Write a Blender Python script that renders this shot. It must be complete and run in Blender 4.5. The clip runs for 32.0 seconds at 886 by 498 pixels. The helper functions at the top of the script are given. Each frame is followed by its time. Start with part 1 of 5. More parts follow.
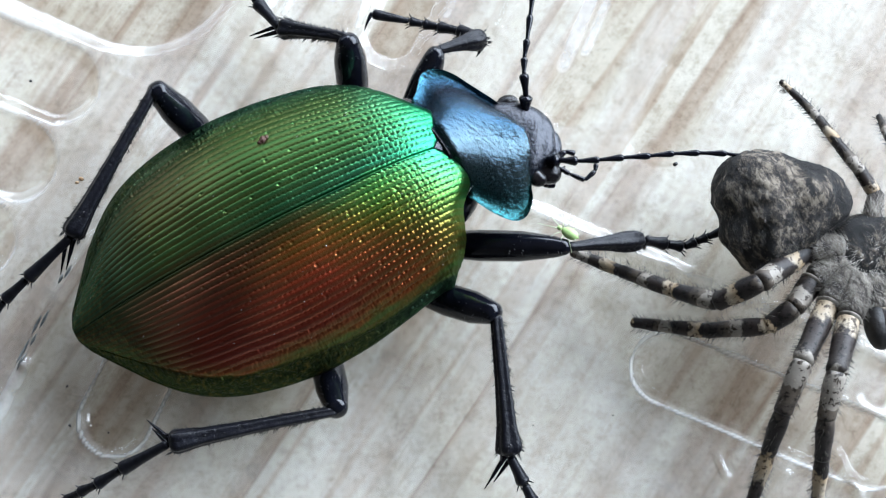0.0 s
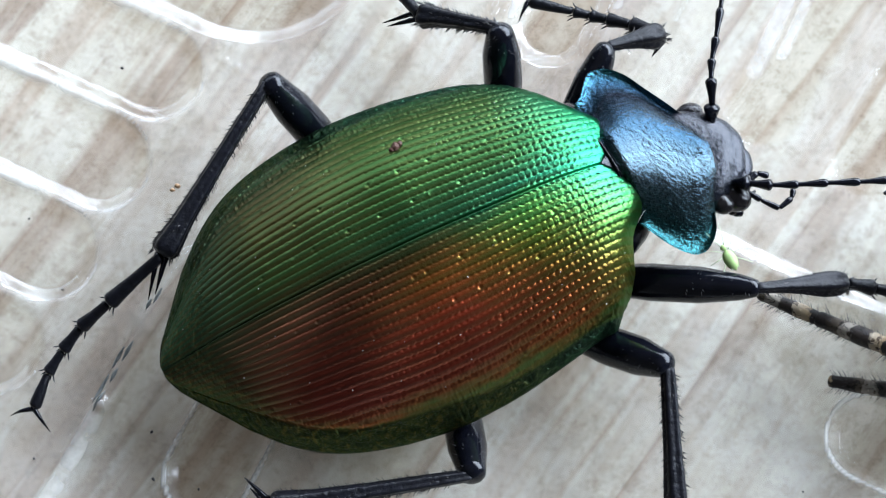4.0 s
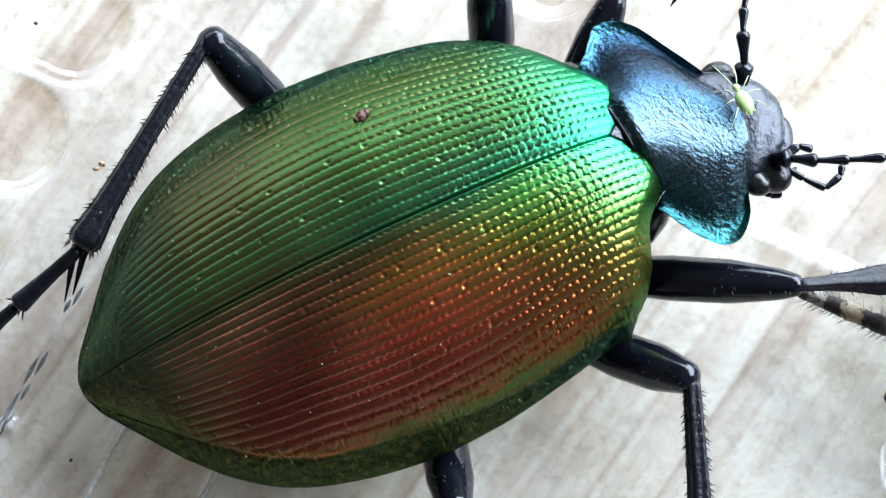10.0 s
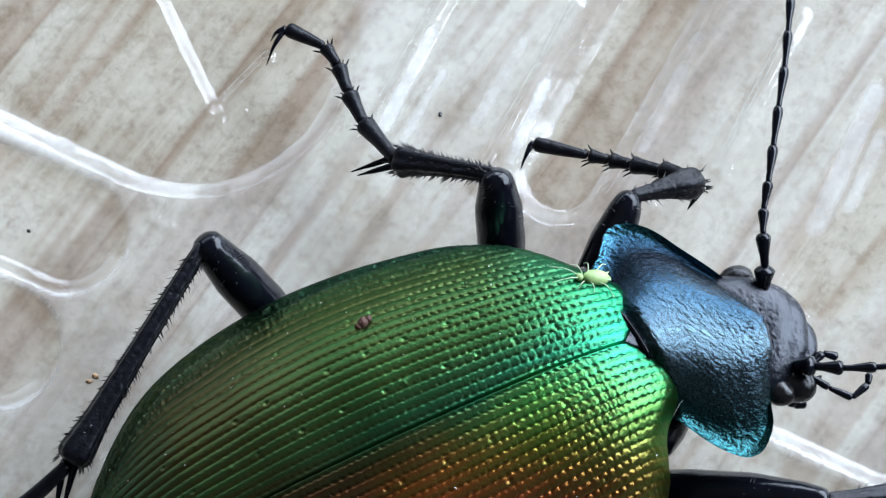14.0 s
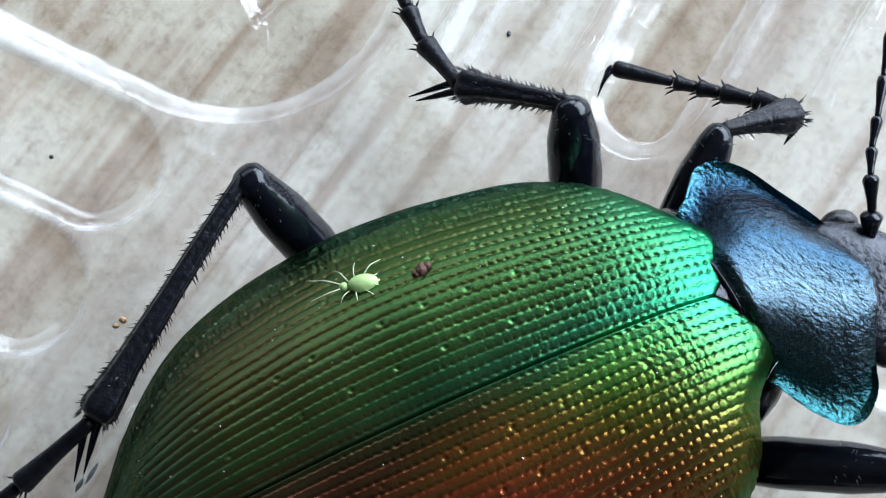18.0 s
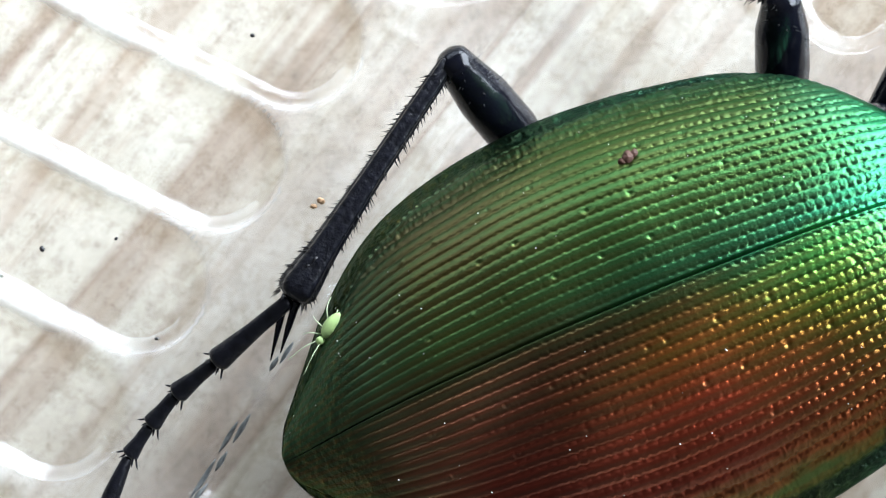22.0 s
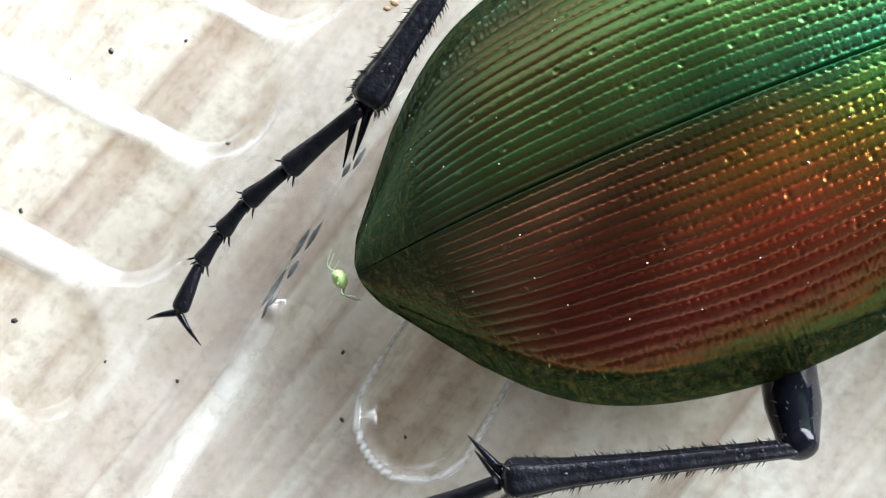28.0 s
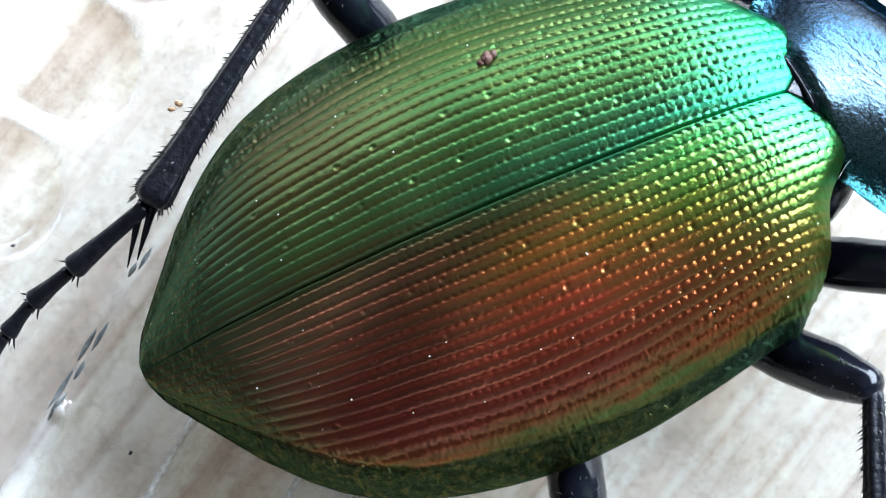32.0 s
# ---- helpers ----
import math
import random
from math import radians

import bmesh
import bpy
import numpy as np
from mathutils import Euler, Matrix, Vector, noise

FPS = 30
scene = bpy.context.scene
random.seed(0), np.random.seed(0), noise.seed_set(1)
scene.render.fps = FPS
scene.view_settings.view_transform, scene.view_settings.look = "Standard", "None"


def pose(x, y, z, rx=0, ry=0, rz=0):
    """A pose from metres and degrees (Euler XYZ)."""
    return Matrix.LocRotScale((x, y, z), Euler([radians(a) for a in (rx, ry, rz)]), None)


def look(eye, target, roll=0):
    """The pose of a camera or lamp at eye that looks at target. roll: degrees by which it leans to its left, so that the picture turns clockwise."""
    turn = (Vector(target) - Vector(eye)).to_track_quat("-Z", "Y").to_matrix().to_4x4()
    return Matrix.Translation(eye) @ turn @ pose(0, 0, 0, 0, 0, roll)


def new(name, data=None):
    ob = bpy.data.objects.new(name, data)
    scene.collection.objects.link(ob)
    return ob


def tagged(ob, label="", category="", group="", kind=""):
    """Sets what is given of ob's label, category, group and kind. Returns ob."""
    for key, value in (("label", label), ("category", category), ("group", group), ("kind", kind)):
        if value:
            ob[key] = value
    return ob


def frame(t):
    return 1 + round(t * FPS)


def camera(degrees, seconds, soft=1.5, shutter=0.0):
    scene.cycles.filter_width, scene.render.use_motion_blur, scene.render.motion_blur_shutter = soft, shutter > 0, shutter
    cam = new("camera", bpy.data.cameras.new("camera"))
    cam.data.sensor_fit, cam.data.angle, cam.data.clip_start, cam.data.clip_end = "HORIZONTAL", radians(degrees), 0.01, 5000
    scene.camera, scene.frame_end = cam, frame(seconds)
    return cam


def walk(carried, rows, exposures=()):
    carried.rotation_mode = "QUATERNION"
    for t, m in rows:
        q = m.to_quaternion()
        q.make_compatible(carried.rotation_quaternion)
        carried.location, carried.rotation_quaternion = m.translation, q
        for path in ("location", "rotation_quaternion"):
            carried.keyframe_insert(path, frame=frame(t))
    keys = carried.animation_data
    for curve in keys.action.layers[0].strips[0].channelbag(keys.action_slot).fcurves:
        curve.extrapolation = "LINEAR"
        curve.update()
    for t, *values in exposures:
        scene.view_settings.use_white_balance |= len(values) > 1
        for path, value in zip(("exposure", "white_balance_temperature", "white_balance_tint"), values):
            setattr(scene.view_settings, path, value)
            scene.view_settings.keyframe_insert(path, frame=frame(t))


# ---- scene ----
# Lengths below are in millimetres; MM turns them into metres.
MM = 0.001
cam = camera(18.0, 32.0, 1.15)
ROWS = [
    (0, 2.92, -34.60, 165.90, 12.250, 0.718, 0.042),
    (0.5, 7.03, -33.42, 158.85, 12.443, 2.300, 0.384),
    (1, 4.69, -31.90, 153.00, 12.566, 1.908, 0.737),
    (1.5, 2.99, -30.36, 147.37, 12.814, 1.808, 1.221),
    (2, 1.15, -28.00, 141.37, 12.733, 1.807, 1.923),
    (2.5, 0.66, -27.65, 139.39, 13.016, 2.071, 2.216),
    (3, -0.00, -27.41, 139.40, 12.911, 2.201, 2.400),
    (3.5, -0.47, -27.62, 139.35, 12.743, 2.264, 2.463),
    (5.5, 0.23, -28.08, 139.23, 12.292, 2.643, 2.391),
    (6, 0.65, -28.15, 139.28, 12.403, 2.747, 2.323),
    (6.5, 1.44, -28.22, 139.21, 12.547, 3.013, 2.312),
    (7, 1.19, -28.03, 139.25, 12.595, 2.892, 2.348),
    (7.5, 0.55, -27.29, 135.80, 12.666, 2.685, 2.350),
    (8, -0.21, -25.27, 128.89, 12.400, 2.520, 2.319),
    (8.5, -0.71, -24.05, 122.22, 12.458, 2.380, 2.344),
    (9, -1.57, -22.32, 116.03, 12.195, 2.110, 2.287),
    (9.5, -1.53, -22.10, 116.03, 12.089, 2.071, 2.271),
    (10, -1.05, -21.89, 116.22, 11.963, 2.215, 2.201),
    (10.5, -0.87, -22.96, 116.61, 12.986, 2.018, 1.997),
    (11, 0.66, -23.76, 117.29, 15.023, 2.728, 2.081),
    (11.5, 0.57, -24.13, 117.49, 16.373, 2.803, 2.074),
    (12, 0.58, -24.58, 117.38, 17.327, 2.924, 2.125),
    (12.5, 0.31, -24.57, 117.39, 17.593, 2.895, 2.162),
    (13, 0.31, -24.36, 117.43, 17.312, 2.910, 2.165),
    (13.5, 0.45, -23.84, 117.15, 17.041, 3.015, 2.174),
    (14, 0.04, -21.79, 110.79, 16.890, 3.067, 2.191),
    (14.5, 0.14, -19.60, 104.09, 16.819, 3.373, 2.275),
    (16.5, -0.69, -16.55, 100.53, 15.586, 3.081, 2.372),
    (17, -0.54, -16.03, 100.56, 15.425, 3.272, 2.580),
    (17.5, -1.07, -16.34, 100.37, 15.112, 3.492, 2.763),
    (18, -1.49, -16.90, 100.26, 14.699, 3.759, 3.211),
    (18.5, -1.80, -16.83, 99.73, 14.224, 4.037, 3.375),
    (19, -2.27, -17.49, 99.60, 12.500, 4.009, 3.628),
    (19.5, -2.14, -17.85, 99.83, 12.116, 4.279, 3.681),
    (20, -2.12, -17.58, 100.02, 12.518, 4.359, 3.695),
    (20.5, -2.33, -17.95, 99.97, 12.950, 4.306, 3.806),
    (21, -2.39, -17.69, 99.98, 12.925, 4.384, 3.873),
    (21.5, -3.33, -17.34, 100.19, 12.772, 5.047, 4.590),
    (22, -3.81, -17.58, 99.59, 12.974, 6.071, 5.553),
    (22.5, -3.95, -17.27, 99.52, 12.338, 6.808, 5.962),
    (23, -4.28, -16.99, 99.39, 11.693, 7.310, 5.999),
    (23.5, -4.28, -16.45, 98.90, 10.892, 7.819, 6.181),
    (24, -4.79, -16.31, 98.47, 9.843, 7.773, 6.308),
    (24.5, -4.57, -15.97, 98.33, 8.509, 7.855, 6.256),
    (25, -4.00, -15.76, 97.92, 7.758, 8.180, 6.251),
    (25.5, -4.12, -15.81, 97.93, 7.604, 8.021, 6.252),
    (27.5, -4.19, -15.51, 97.93, 7.902, 7.638, 5.947),
    (28, -4.14, -15.72, 98.04, 8.173, 7.572, 6.006),
    (28.5, -4.06, -15.61, 98.12, 8.207, 7.514, 5.946),
    (29, -4.02, -15.84, 98.18, 8.458, 7.409, 5.944),
    (29.5, -4.10, -15.77, 98.39, 8.569, 7.244, 5.796),
    (30, -3.60, -15.88, 98.21, 9.001, 7.302, 5.736),
    (30.5, -3.79, -15.75, 98.44, 9.201, 6.836, 5.399),
    (31, -3.53, -15.84, 98.36, 9.559, 5.968, 5.202),
    (31.5, -3.53, -15.89, 98.56, 9.784, 4.831, 4.873),
    (32, -2.50, -16.42, 98.16, 10.472, 4.260, 4.604),
]
EXPOSURES = [(0.0, -0.68, 5890, 14), (3.0, -0.68, 5890, 14), (6.0, -0.68, 5890, 14), (8.5, -0.42, 5890, 13), (10.0, -0.13, 5890, 13), (11.0, -0.4, 5890, 14), (13.0, -1.0, 5790, 14), (17.0, -1.14, 5790, 13), (18.5, -0.69, 5840, 13), (20.0, 0.1, 5890, 13), (21.0, -0.11, 5940, 13), (22.0, -0.37, 6140, 14), (24.0, -0.37, 6370, 13), (28.0, -0.06, 6370, 14), (30.0, -0.04, 6150, 14), (32.0, 0.17, 5790, 13)]
walk(cam, [(t, pose(x * MM, y * MM, z * MM, rx, ry, rz)) for t, x, y, z, rx, ry, rz in ROWS], EXPOSURES)

# ---- light: three windows, the largest beyond the beetle's head ----
WINDOW_YAW = 37.0
ROOM = pose(0, 0, 0, 0, 0, WINDOW_YAW)
world = bpy.data.worlds.new("world")
scene.world = world
world.use_nodes = True
sky = world.node_tree.nodes.new("ShaderNodeTexSky")
sky.sky_type, sky.sun_disc = "NISHITA", False
sky.sun_elevation, sky.sun_rotation = radians(35), radians(32)
world.node_tree.links.new(sky.outputs[0], world.node_tree.nodes["Background"].inputs[0])
world.node_tree.nodes["Background"].inputs[1].default_value = 0.15
# each window: its width, height and power, and where its middle is in the room
for wide, high, power, at in ((1.6, 0.8, 94.0, (1.0, 0, 0.52)), (0.6, 0.6, 20.0, (1.0, 1.25, 0.6)), (1.4, 0.5, 8.0, (0.2, 1.6, 0.56))):
    lamp = bpy.data.lights.new("window_light", "AREA")
    lamp.shape, lamp.size, lamp.size_y, lamp.energy, lamp.color = "RECTANGLE", wide, high, power, (0.87, 0.96, 1.0)
    window_light = new("window_light", lamp)
    window_light.matrix_world = ROOM @ look(at, (0, 0, 0.02))


# ---- materials ----
def material(name):
    m = bpy.data.materials.new(name)
    m.use_nodes = True
    return m, m.node_tree.nodes, m.node_tree.links, m.node_tree.nodes["Principled BSDF"]


def ramp(nodes, stops):
    r = nodes.new("ShaderNodeValToRGB")
    e = r.color_ramp.elements
    while len(e) < len(stops):
        e.new(0.5)
    for el, (p, c) in zip(e, stops):
        el.position, el.color = p, (*c, 1)
    return r


def noise_tex(nodes, links, scale, detail=4, rough=0.55, stretch=None, turn=0.0, coord="Object"):
    co = nodes.new("ShaderNodeTexCoord")
    rt = nodes.new("ShaderNodeMapping")
    rt.inputs["Rotation"].default_value[2] = radians(turn)
    mp = nodes.new("ShaderNodeMapping")
    if stretch:
        mp.inputs["Scale"].default_value = stretch
    links.new(rt.outputs[0], mp.inputs[0])
    n = nodes.new("ShaderNodeTexNoise")
    n.inputs["Scale"].default_value, n.inputs["Detail"].default_value, n.inputs["Roughness"].default_value = scale, detail, rough
    links.new(co.outputs[coord], rt.inputs[0])
    links.new(mp.outputs[0], n.inputs[0])
    return n


def bump(nodes, links, height, bsdf, strength, distance):
    b = nodes.new("ShaderNodeBump")
    b.inputs["Strength"].default_value, b.inputs["Distance"].default_value = strength, distance
    links.new(height, b.inputs["Height"])
    links.new(b.outputs[0], bsdf.inputs["Normal"])
    return b


def mix(nodes, links, fac, a, b, mode="MIX"):
    m = nodes.new("ShaderNodeMix")
    m.data_type, m.blend_type = "RGBA", mode
    for socket, v in ((m.inputs[0], fac), (m.inputs[6], a), (m.inputs[7], b)):
        if isinstance(v, bpy.types.NodeSocket):
            links.new(v, socket)
        elif isinstance(v, (int, float)):
            socket.default_value = v
        else:
            socket.default_value = (*v, 1)
    return m.outputs[2]


def plain(name, color, rough, metal=0.0, var=0.25, scale=2500.0, bump_mm=0.03, coat=0.0):
    """A surface with a little mottling and a fine grain."""
    m, nodes, links, b = material(name)
    n = noise_tex(nodes, links, scale)
    dark = tuple(c * (1 - var) for c in color)
    light = tuple(min(1, c * (1 + var)) for c in color)
    r = ramp(nodes, [(0.3, dark), (0.7, light)])
    links.new(n.outputs[0], r.inputs[0])
    links.new(r.outputs[0], b.inputs["Base Color"])
    b.inputs["Roughness"].default_value, b.inputs["Metallic"].default_value, b.inputs["Coat Weight"].default_value = rough, metal, coat
    if bump_mm:
        bump(nodes, links, n.outputs[0], b, 1.0, bump_mm * MM)
    return m


def wing_case_material():
    """Metallic shell: green, turning gold and red over the right wing case."""
    m, nodes, links, b = material("iridescent_shell")
    at = nodes.new("ShaderNodeAttribute")
    at.attribute_name = "across"
    al = nodes.new("ShaderNodeAttribute")
    al.attribute_name = "along"
    wob = noise_tex(nodes, links, 260.0, 3)
    add = nodes.new("ShaderNodeMath")
    add.operation = "MULTIPLY_ADD"
    add.inputs[1].default_value = 0.12
    links.new(wob.outputs[0], add.inputs[0])
    links.new(at.outputs["Fac"], add.inputs[2])
    rear = ramp(nodes, [(0.05, (0.06, 0.15, 0.085)), (0.16, (0.085, 0.095, 0.044)), (0.33, (0.135, 0.145, 0.050)), (0.50, (0.115, 0.200, 0.062)),
                        (0.575, (0.105, 0.10, 0.044)), (0.63, (0.28, 0.140, 0.076)), (0.78, (0.285, 0.092, 0.060)), (0.92, (0.24, 0.060, 0.044)),
                        (0.985, (0.18, 0.085, 0.030)), (1.0, (0.08, 0.09, 0.026))])
    front = ramp(nodes, [(0.05, (0.03, 0.13, 0.07)), (0.18, (0.05, 0.10, 0.03)), (0.42, (0.042, 0.115, 0.034)), (0.54, (0.025, 0.13, 0.06)),
                         (0.62, (0.08, 0.25, 0.05)), (0.70, (0.088, 0.148, 0.020)), (0.78, (0.130, 0.112, 0.018)), (0.87, (0.180, 0.078, 0.022)), (0.97, (0.195, 0.066, 0.022)),
                         (0.99, (0.13, 0.085, 0.022)), (1.0, (0.08, 0.10, 0.03))])
    base = ramp(nodes, [(0.05, (0.025, 0.14, 0.10)), (0.35, (0.020, 0.165, 0.070)), (0.57, (0.022, 0.20, 0.105)), (0.77, (0.065, 0.205, 0.045)),
                        (0.90, (0.13, 0.17, 0.03)), (0.98, (0.09, 0.17, 0.04))])
    end = ramp(nodes, [(0.05, (0.075, 0.16, 0.10)), (0.45, (0.11, 0.175, 0.095)), (0.58, (0.095, 0.112, 0.058)), (0.80, (0.13, 0.110, 0.058)), (0.92, (0.08, 0.10, 0.034))])
    middle = ramp(nodes, [(0.05, (0.045, 0.14, 0.07)), (0.18, (0.075, 0.12, 0.036)), (0.42, (0.08, 0.170, 0.045)), (0.545, (0.042, 0.135, 0.055)), (0.61, (0.105, 0.090, 0.028)),
                          (0.70, (0.34, 0.145, 0.032)), (0.81, (0.49, 0.105, 0.048)), (0.93, (0.20, 0.050, 0.030)), (0.985, (0.14, 0.075, 0.026)), (1.0, (0.08, 0.09, 0.026))])
    for r in (rear, middle, front, base, end):
        links.new(add.outputs[0], r.inputs[0])
    f1 = ramp(nodes, [(0.35, (0, 0, 0)), (0.55, (1, 1, 1))])
    fm = ramp(nodes, [(0.60, (0, 0, 0)), (0.78, (1, 1, 1))])
    links.new(al.outputs["Fac"], fm.inputs[0])
    f2 = ramp(nodes, [(0.80, (0, 0, 0)), (0.97, (1, 1, 1))])
    links.new(al.outputs["Fac"], f1.inputs[0])
    links.new(al.outputs["Fac"], f2.inputs[0])
    f0 = ramp(nodes, [(0.10, (0, 0, 0)), (0.27, (1, 1, 1))])
    links.new(al.outputs["Fac"], f0.inputs[0])
    c = mix(nodes, links, f0.outputs[0], end.outputs[0], rear.outputs[0])
    c = mix(nodes, links, f1.outputs[0], c, middle.outputs[0])
    c = mix(nodes, links, fm.outputs[0], c, front.outputs[0])
    c = mix(nodes, links, f2.outputs[0], c, base.outputs[0])
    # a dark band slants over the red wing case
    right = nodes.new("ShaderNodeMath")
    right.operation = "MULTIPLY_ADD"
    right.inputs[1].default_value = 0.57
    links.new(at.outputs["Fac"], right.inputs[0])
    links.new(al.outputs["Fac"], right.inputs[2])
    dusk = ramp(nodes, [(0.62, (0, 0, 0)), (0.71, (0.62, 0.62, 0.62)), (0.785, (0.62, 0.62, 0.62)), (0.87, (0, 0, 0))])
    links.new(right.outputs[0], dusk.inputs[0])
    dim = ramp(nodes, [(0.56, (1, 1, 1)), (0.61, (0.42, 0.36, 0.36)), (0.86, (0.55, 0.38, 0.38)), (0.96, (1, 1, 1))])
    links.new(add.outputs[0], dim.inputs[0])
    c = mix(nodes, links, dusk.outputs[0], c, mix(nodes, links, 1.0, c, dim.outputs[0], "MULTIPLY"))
    # the flat rim is darker green, teal towards the front
    rm = nodes.new("ShaderNodeAttribute")
    rm.attribute_name = "rim"
    speck = noise_tex(nodes, links, 3000.0, 3, 0.7)
    tone = ramp(nodes, [(0.38, (0.010, 0.020, 0.010)), (0.52, (0.024, 0.038, 0.013)), (0.66, (0.090, 0.075, 0.022))])
    links.new(speck.outputs[0], tone.inputs[0])
    teal = ramp(nodes, [(0.36, (0.007, 0.020, 0.016)), (0.54, (0.016, 0.042, 0.028)), (0.70, (0.048, 0.15, 0.080))])
    links.new(speck.outputs[0], teal.inputs[0])
    side = ramp(nodes, [(0.45, (0, 0, 0)), (0.55, (1, 1, 1))])
    links.new(at.outputs["Fac"], side.inputs[0])
    edge = mix(nodes, links, mix(nodes, links, side.outputs[0], f1.outputs[0], fm.outputs[0]), tone.outputs[0], teal.outputs[0])
    c = mix(nodes, links, rm.outputs["Fac"], c, edge)
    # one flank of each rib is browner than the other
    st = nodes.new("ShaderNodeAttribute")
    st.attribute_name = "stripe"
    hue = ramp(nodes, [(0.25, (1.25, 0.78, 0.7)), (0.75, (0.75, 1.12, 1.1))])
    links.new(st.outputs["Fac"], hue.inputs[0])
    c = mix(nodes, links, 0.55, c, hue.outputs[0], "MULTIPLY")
    links.new(c, b.inputs["Base Color"])
    fine = noise_tex(nodes, links, 9000.0, 3, 0.6)
    b.inputs["Metallic"].default_value, b.inputs["Roughness"].default_value = 1.0, 0.33
    # the rim is pitted more coarsely than the ribs
    pits = noise_tex(nodes, links, 3000.0, 3, 0.6)
    rough = nodes.new("ShaderNodeMath")
    rough.operation = "MULTIPLY"
    links.new(pits.outputs[0], rough.inputs[0])
    links.new(rm.outputs["Fac"], rough.inputs[1])
    both = nodes.new("ShaderNodeMath")
    both.operation = "MULTIPLY_ADD"
    both.inputs[1].default_value = 9.0
    links.new(rough.outputs[0], both.inputs[0])
    links.new(fine.outputs[0], both.inputs[2])
    b.inputs["Specular Tint"].default_value = (0.42, 0.50, 0.44, 1)
    b.inputs["Coat Weight"].default_value, b.inputs["Coat Roughness"].default_value = 0.08, 0.28
    bump(nodes, links, both.outputs[0], b, 1.0, 0.018 * MM)
    return m


def pronotum_material():
    m, nodes, links, b = material("blue_black_shell")
    n = noise_tex(nodes, links, 220.0, 3)
    at = nodes.new("ShaderNodeAttribute")
    at.attribute_name = "across"
    r = ramp(nodes, [(0.06, (0.05, 0.14, 0.19)), (0.13, (0.03, 0.07, 0.11)), (0.21, (0.018, 0.023, 0.034)), (0.38, (0.032, 0.070, 0.110)), (0.60, (0.085, 0.130, 0.155)), (0.76, (0.048, 0.072, 0.090)),
                     (0.90, (0.016, 0.042, 0.046)), (1.02, (0.04, 0.14, 0.15))])
    add = nodes.new("ShaderNodeMath")
    add.operation = "MULTIPLY_ADD"
    add.inputs[1].default_value = 0.10
    links.new(n.outputs[0], add.inputs[0])
    links.new(at.outputs["Fac"], add.inputs[2])
    links.new(add.outputs[0], r.inputs[0])
    links.new(r.outputs[0], b.inputs["Base Color"])
    w = noise_tex(nodes, links, 4000.0, 3, 0.6, (1.0, 1.4, 1.0), 28.0)
    b.inputs["Metallic"].default_value, b.inputs["Roughness"].default_value = 0.95, 0.23
    bump(nodes, links, w.outputs[0], b, 1.0, 0.13 * MM)
    return m


def wood_material():
    """Pale laminate with brown grain that runs slantwise under the tray."""
    m, nodes, links, b = material("pale_wood_laminate")
    streak = noise_tex(nodes, links, 600.0, 6, 0.66, (0.24, 1.0, 1.0), -57.0)
    mott = noise_tex(nodes, links, 1150.0, 4, 0.65)
    r7 = ramp(nodes, [(0.34, (0.80, 0.77, 0.73)), (0.48, (0.98, 0.975, 0.97)), (0.64, (1.03, 1.03, 1.03))])
    line = noise_tex(nodes, links, 120.0, 4, 0.55, (0.05, 1.0, 1.0), -57.0)
    broad = noise_tex(nodes, links, 45.0, 3, 0.5, (0.18, 1.0, 1.0), -57.0)
    blot = noise_tex(nodes, links, 170.0, 5, 0.6)
    grain = noise_tex(nodes, links, 2600.0, 5, 0.75)
    fibre = noise_tex(nodes, links, 1500.0, 4, 0.6, (0.07, 1.0, 1.0), -57.0)
    r6 = ramp(nodes, [(0.34, (0.86, 0.82, 0.78)), (0.46, (0.98, 0.975, 0.97)), (0.62, (1.02, 1.02, 1.02))])
    r1 = ramp(nodes, [(0.27, (0.44, 0.375, 0.305)), (0.36, (0.51, 0.465, 0.395)), (0.44, (0.56, 0.528, 0.462)), (0.75, (0.61, 0.585, 0.515))])
    r2 = ramp(nodes, [(0.36, (0.90, 0.875, 0.845)), (0.62, (1.0, 1.0, 1.0))])
    r3 = ramp(nodes, [(0.34, (0.80, 0.765, 0.715)), (0.62, (1.0, 1.0, 1.0))])
    r4 = ramp(nodes, [(0.34, (0.80, 0.77, 0.74)), (0.47, (0.98, 0.98, 0.98)), (0.62, (1.04, 1.04, 1.04))])
    r5 = ramp(nodes, [(0.40, (1, 1, 1)), (0.465, (0.60, 0.48, 0.41)), (0.475, (0.50, 0.37, 0.30)), (0.50, (1, 1, 1)), (0.55, (1, 1, 1)), (0.575, (0.70, 0.59, 0.52)), (0.61, (1, 1, 1))])
    for n, r in ((streak, r1), (broad, r2), (blot, r3), (grain, r4), (line, r5), (fibre, r6), (mott, r7)):
        links.new(n.outputs[0], r.inputs[0])
    c = r1.outputs[0]
    for r in (r2, r3, r4, r6, r7):
        c = mix(nodes, links, 1.0, c, r.outputs[0], "MULTIPLY")
    c = mix(nodes, links, 0.8, c, mix(nodes, links, 1.0, c, r5.outputs[0], "MULTIPLY"))
    links.new(c, b.inputs["Base Color"])
    b.inputs["Roughness"].default_value = 0.45
    bump(nodes, links, streak.outputs[0], b, 0.3, 0.05 * MM)
    return m


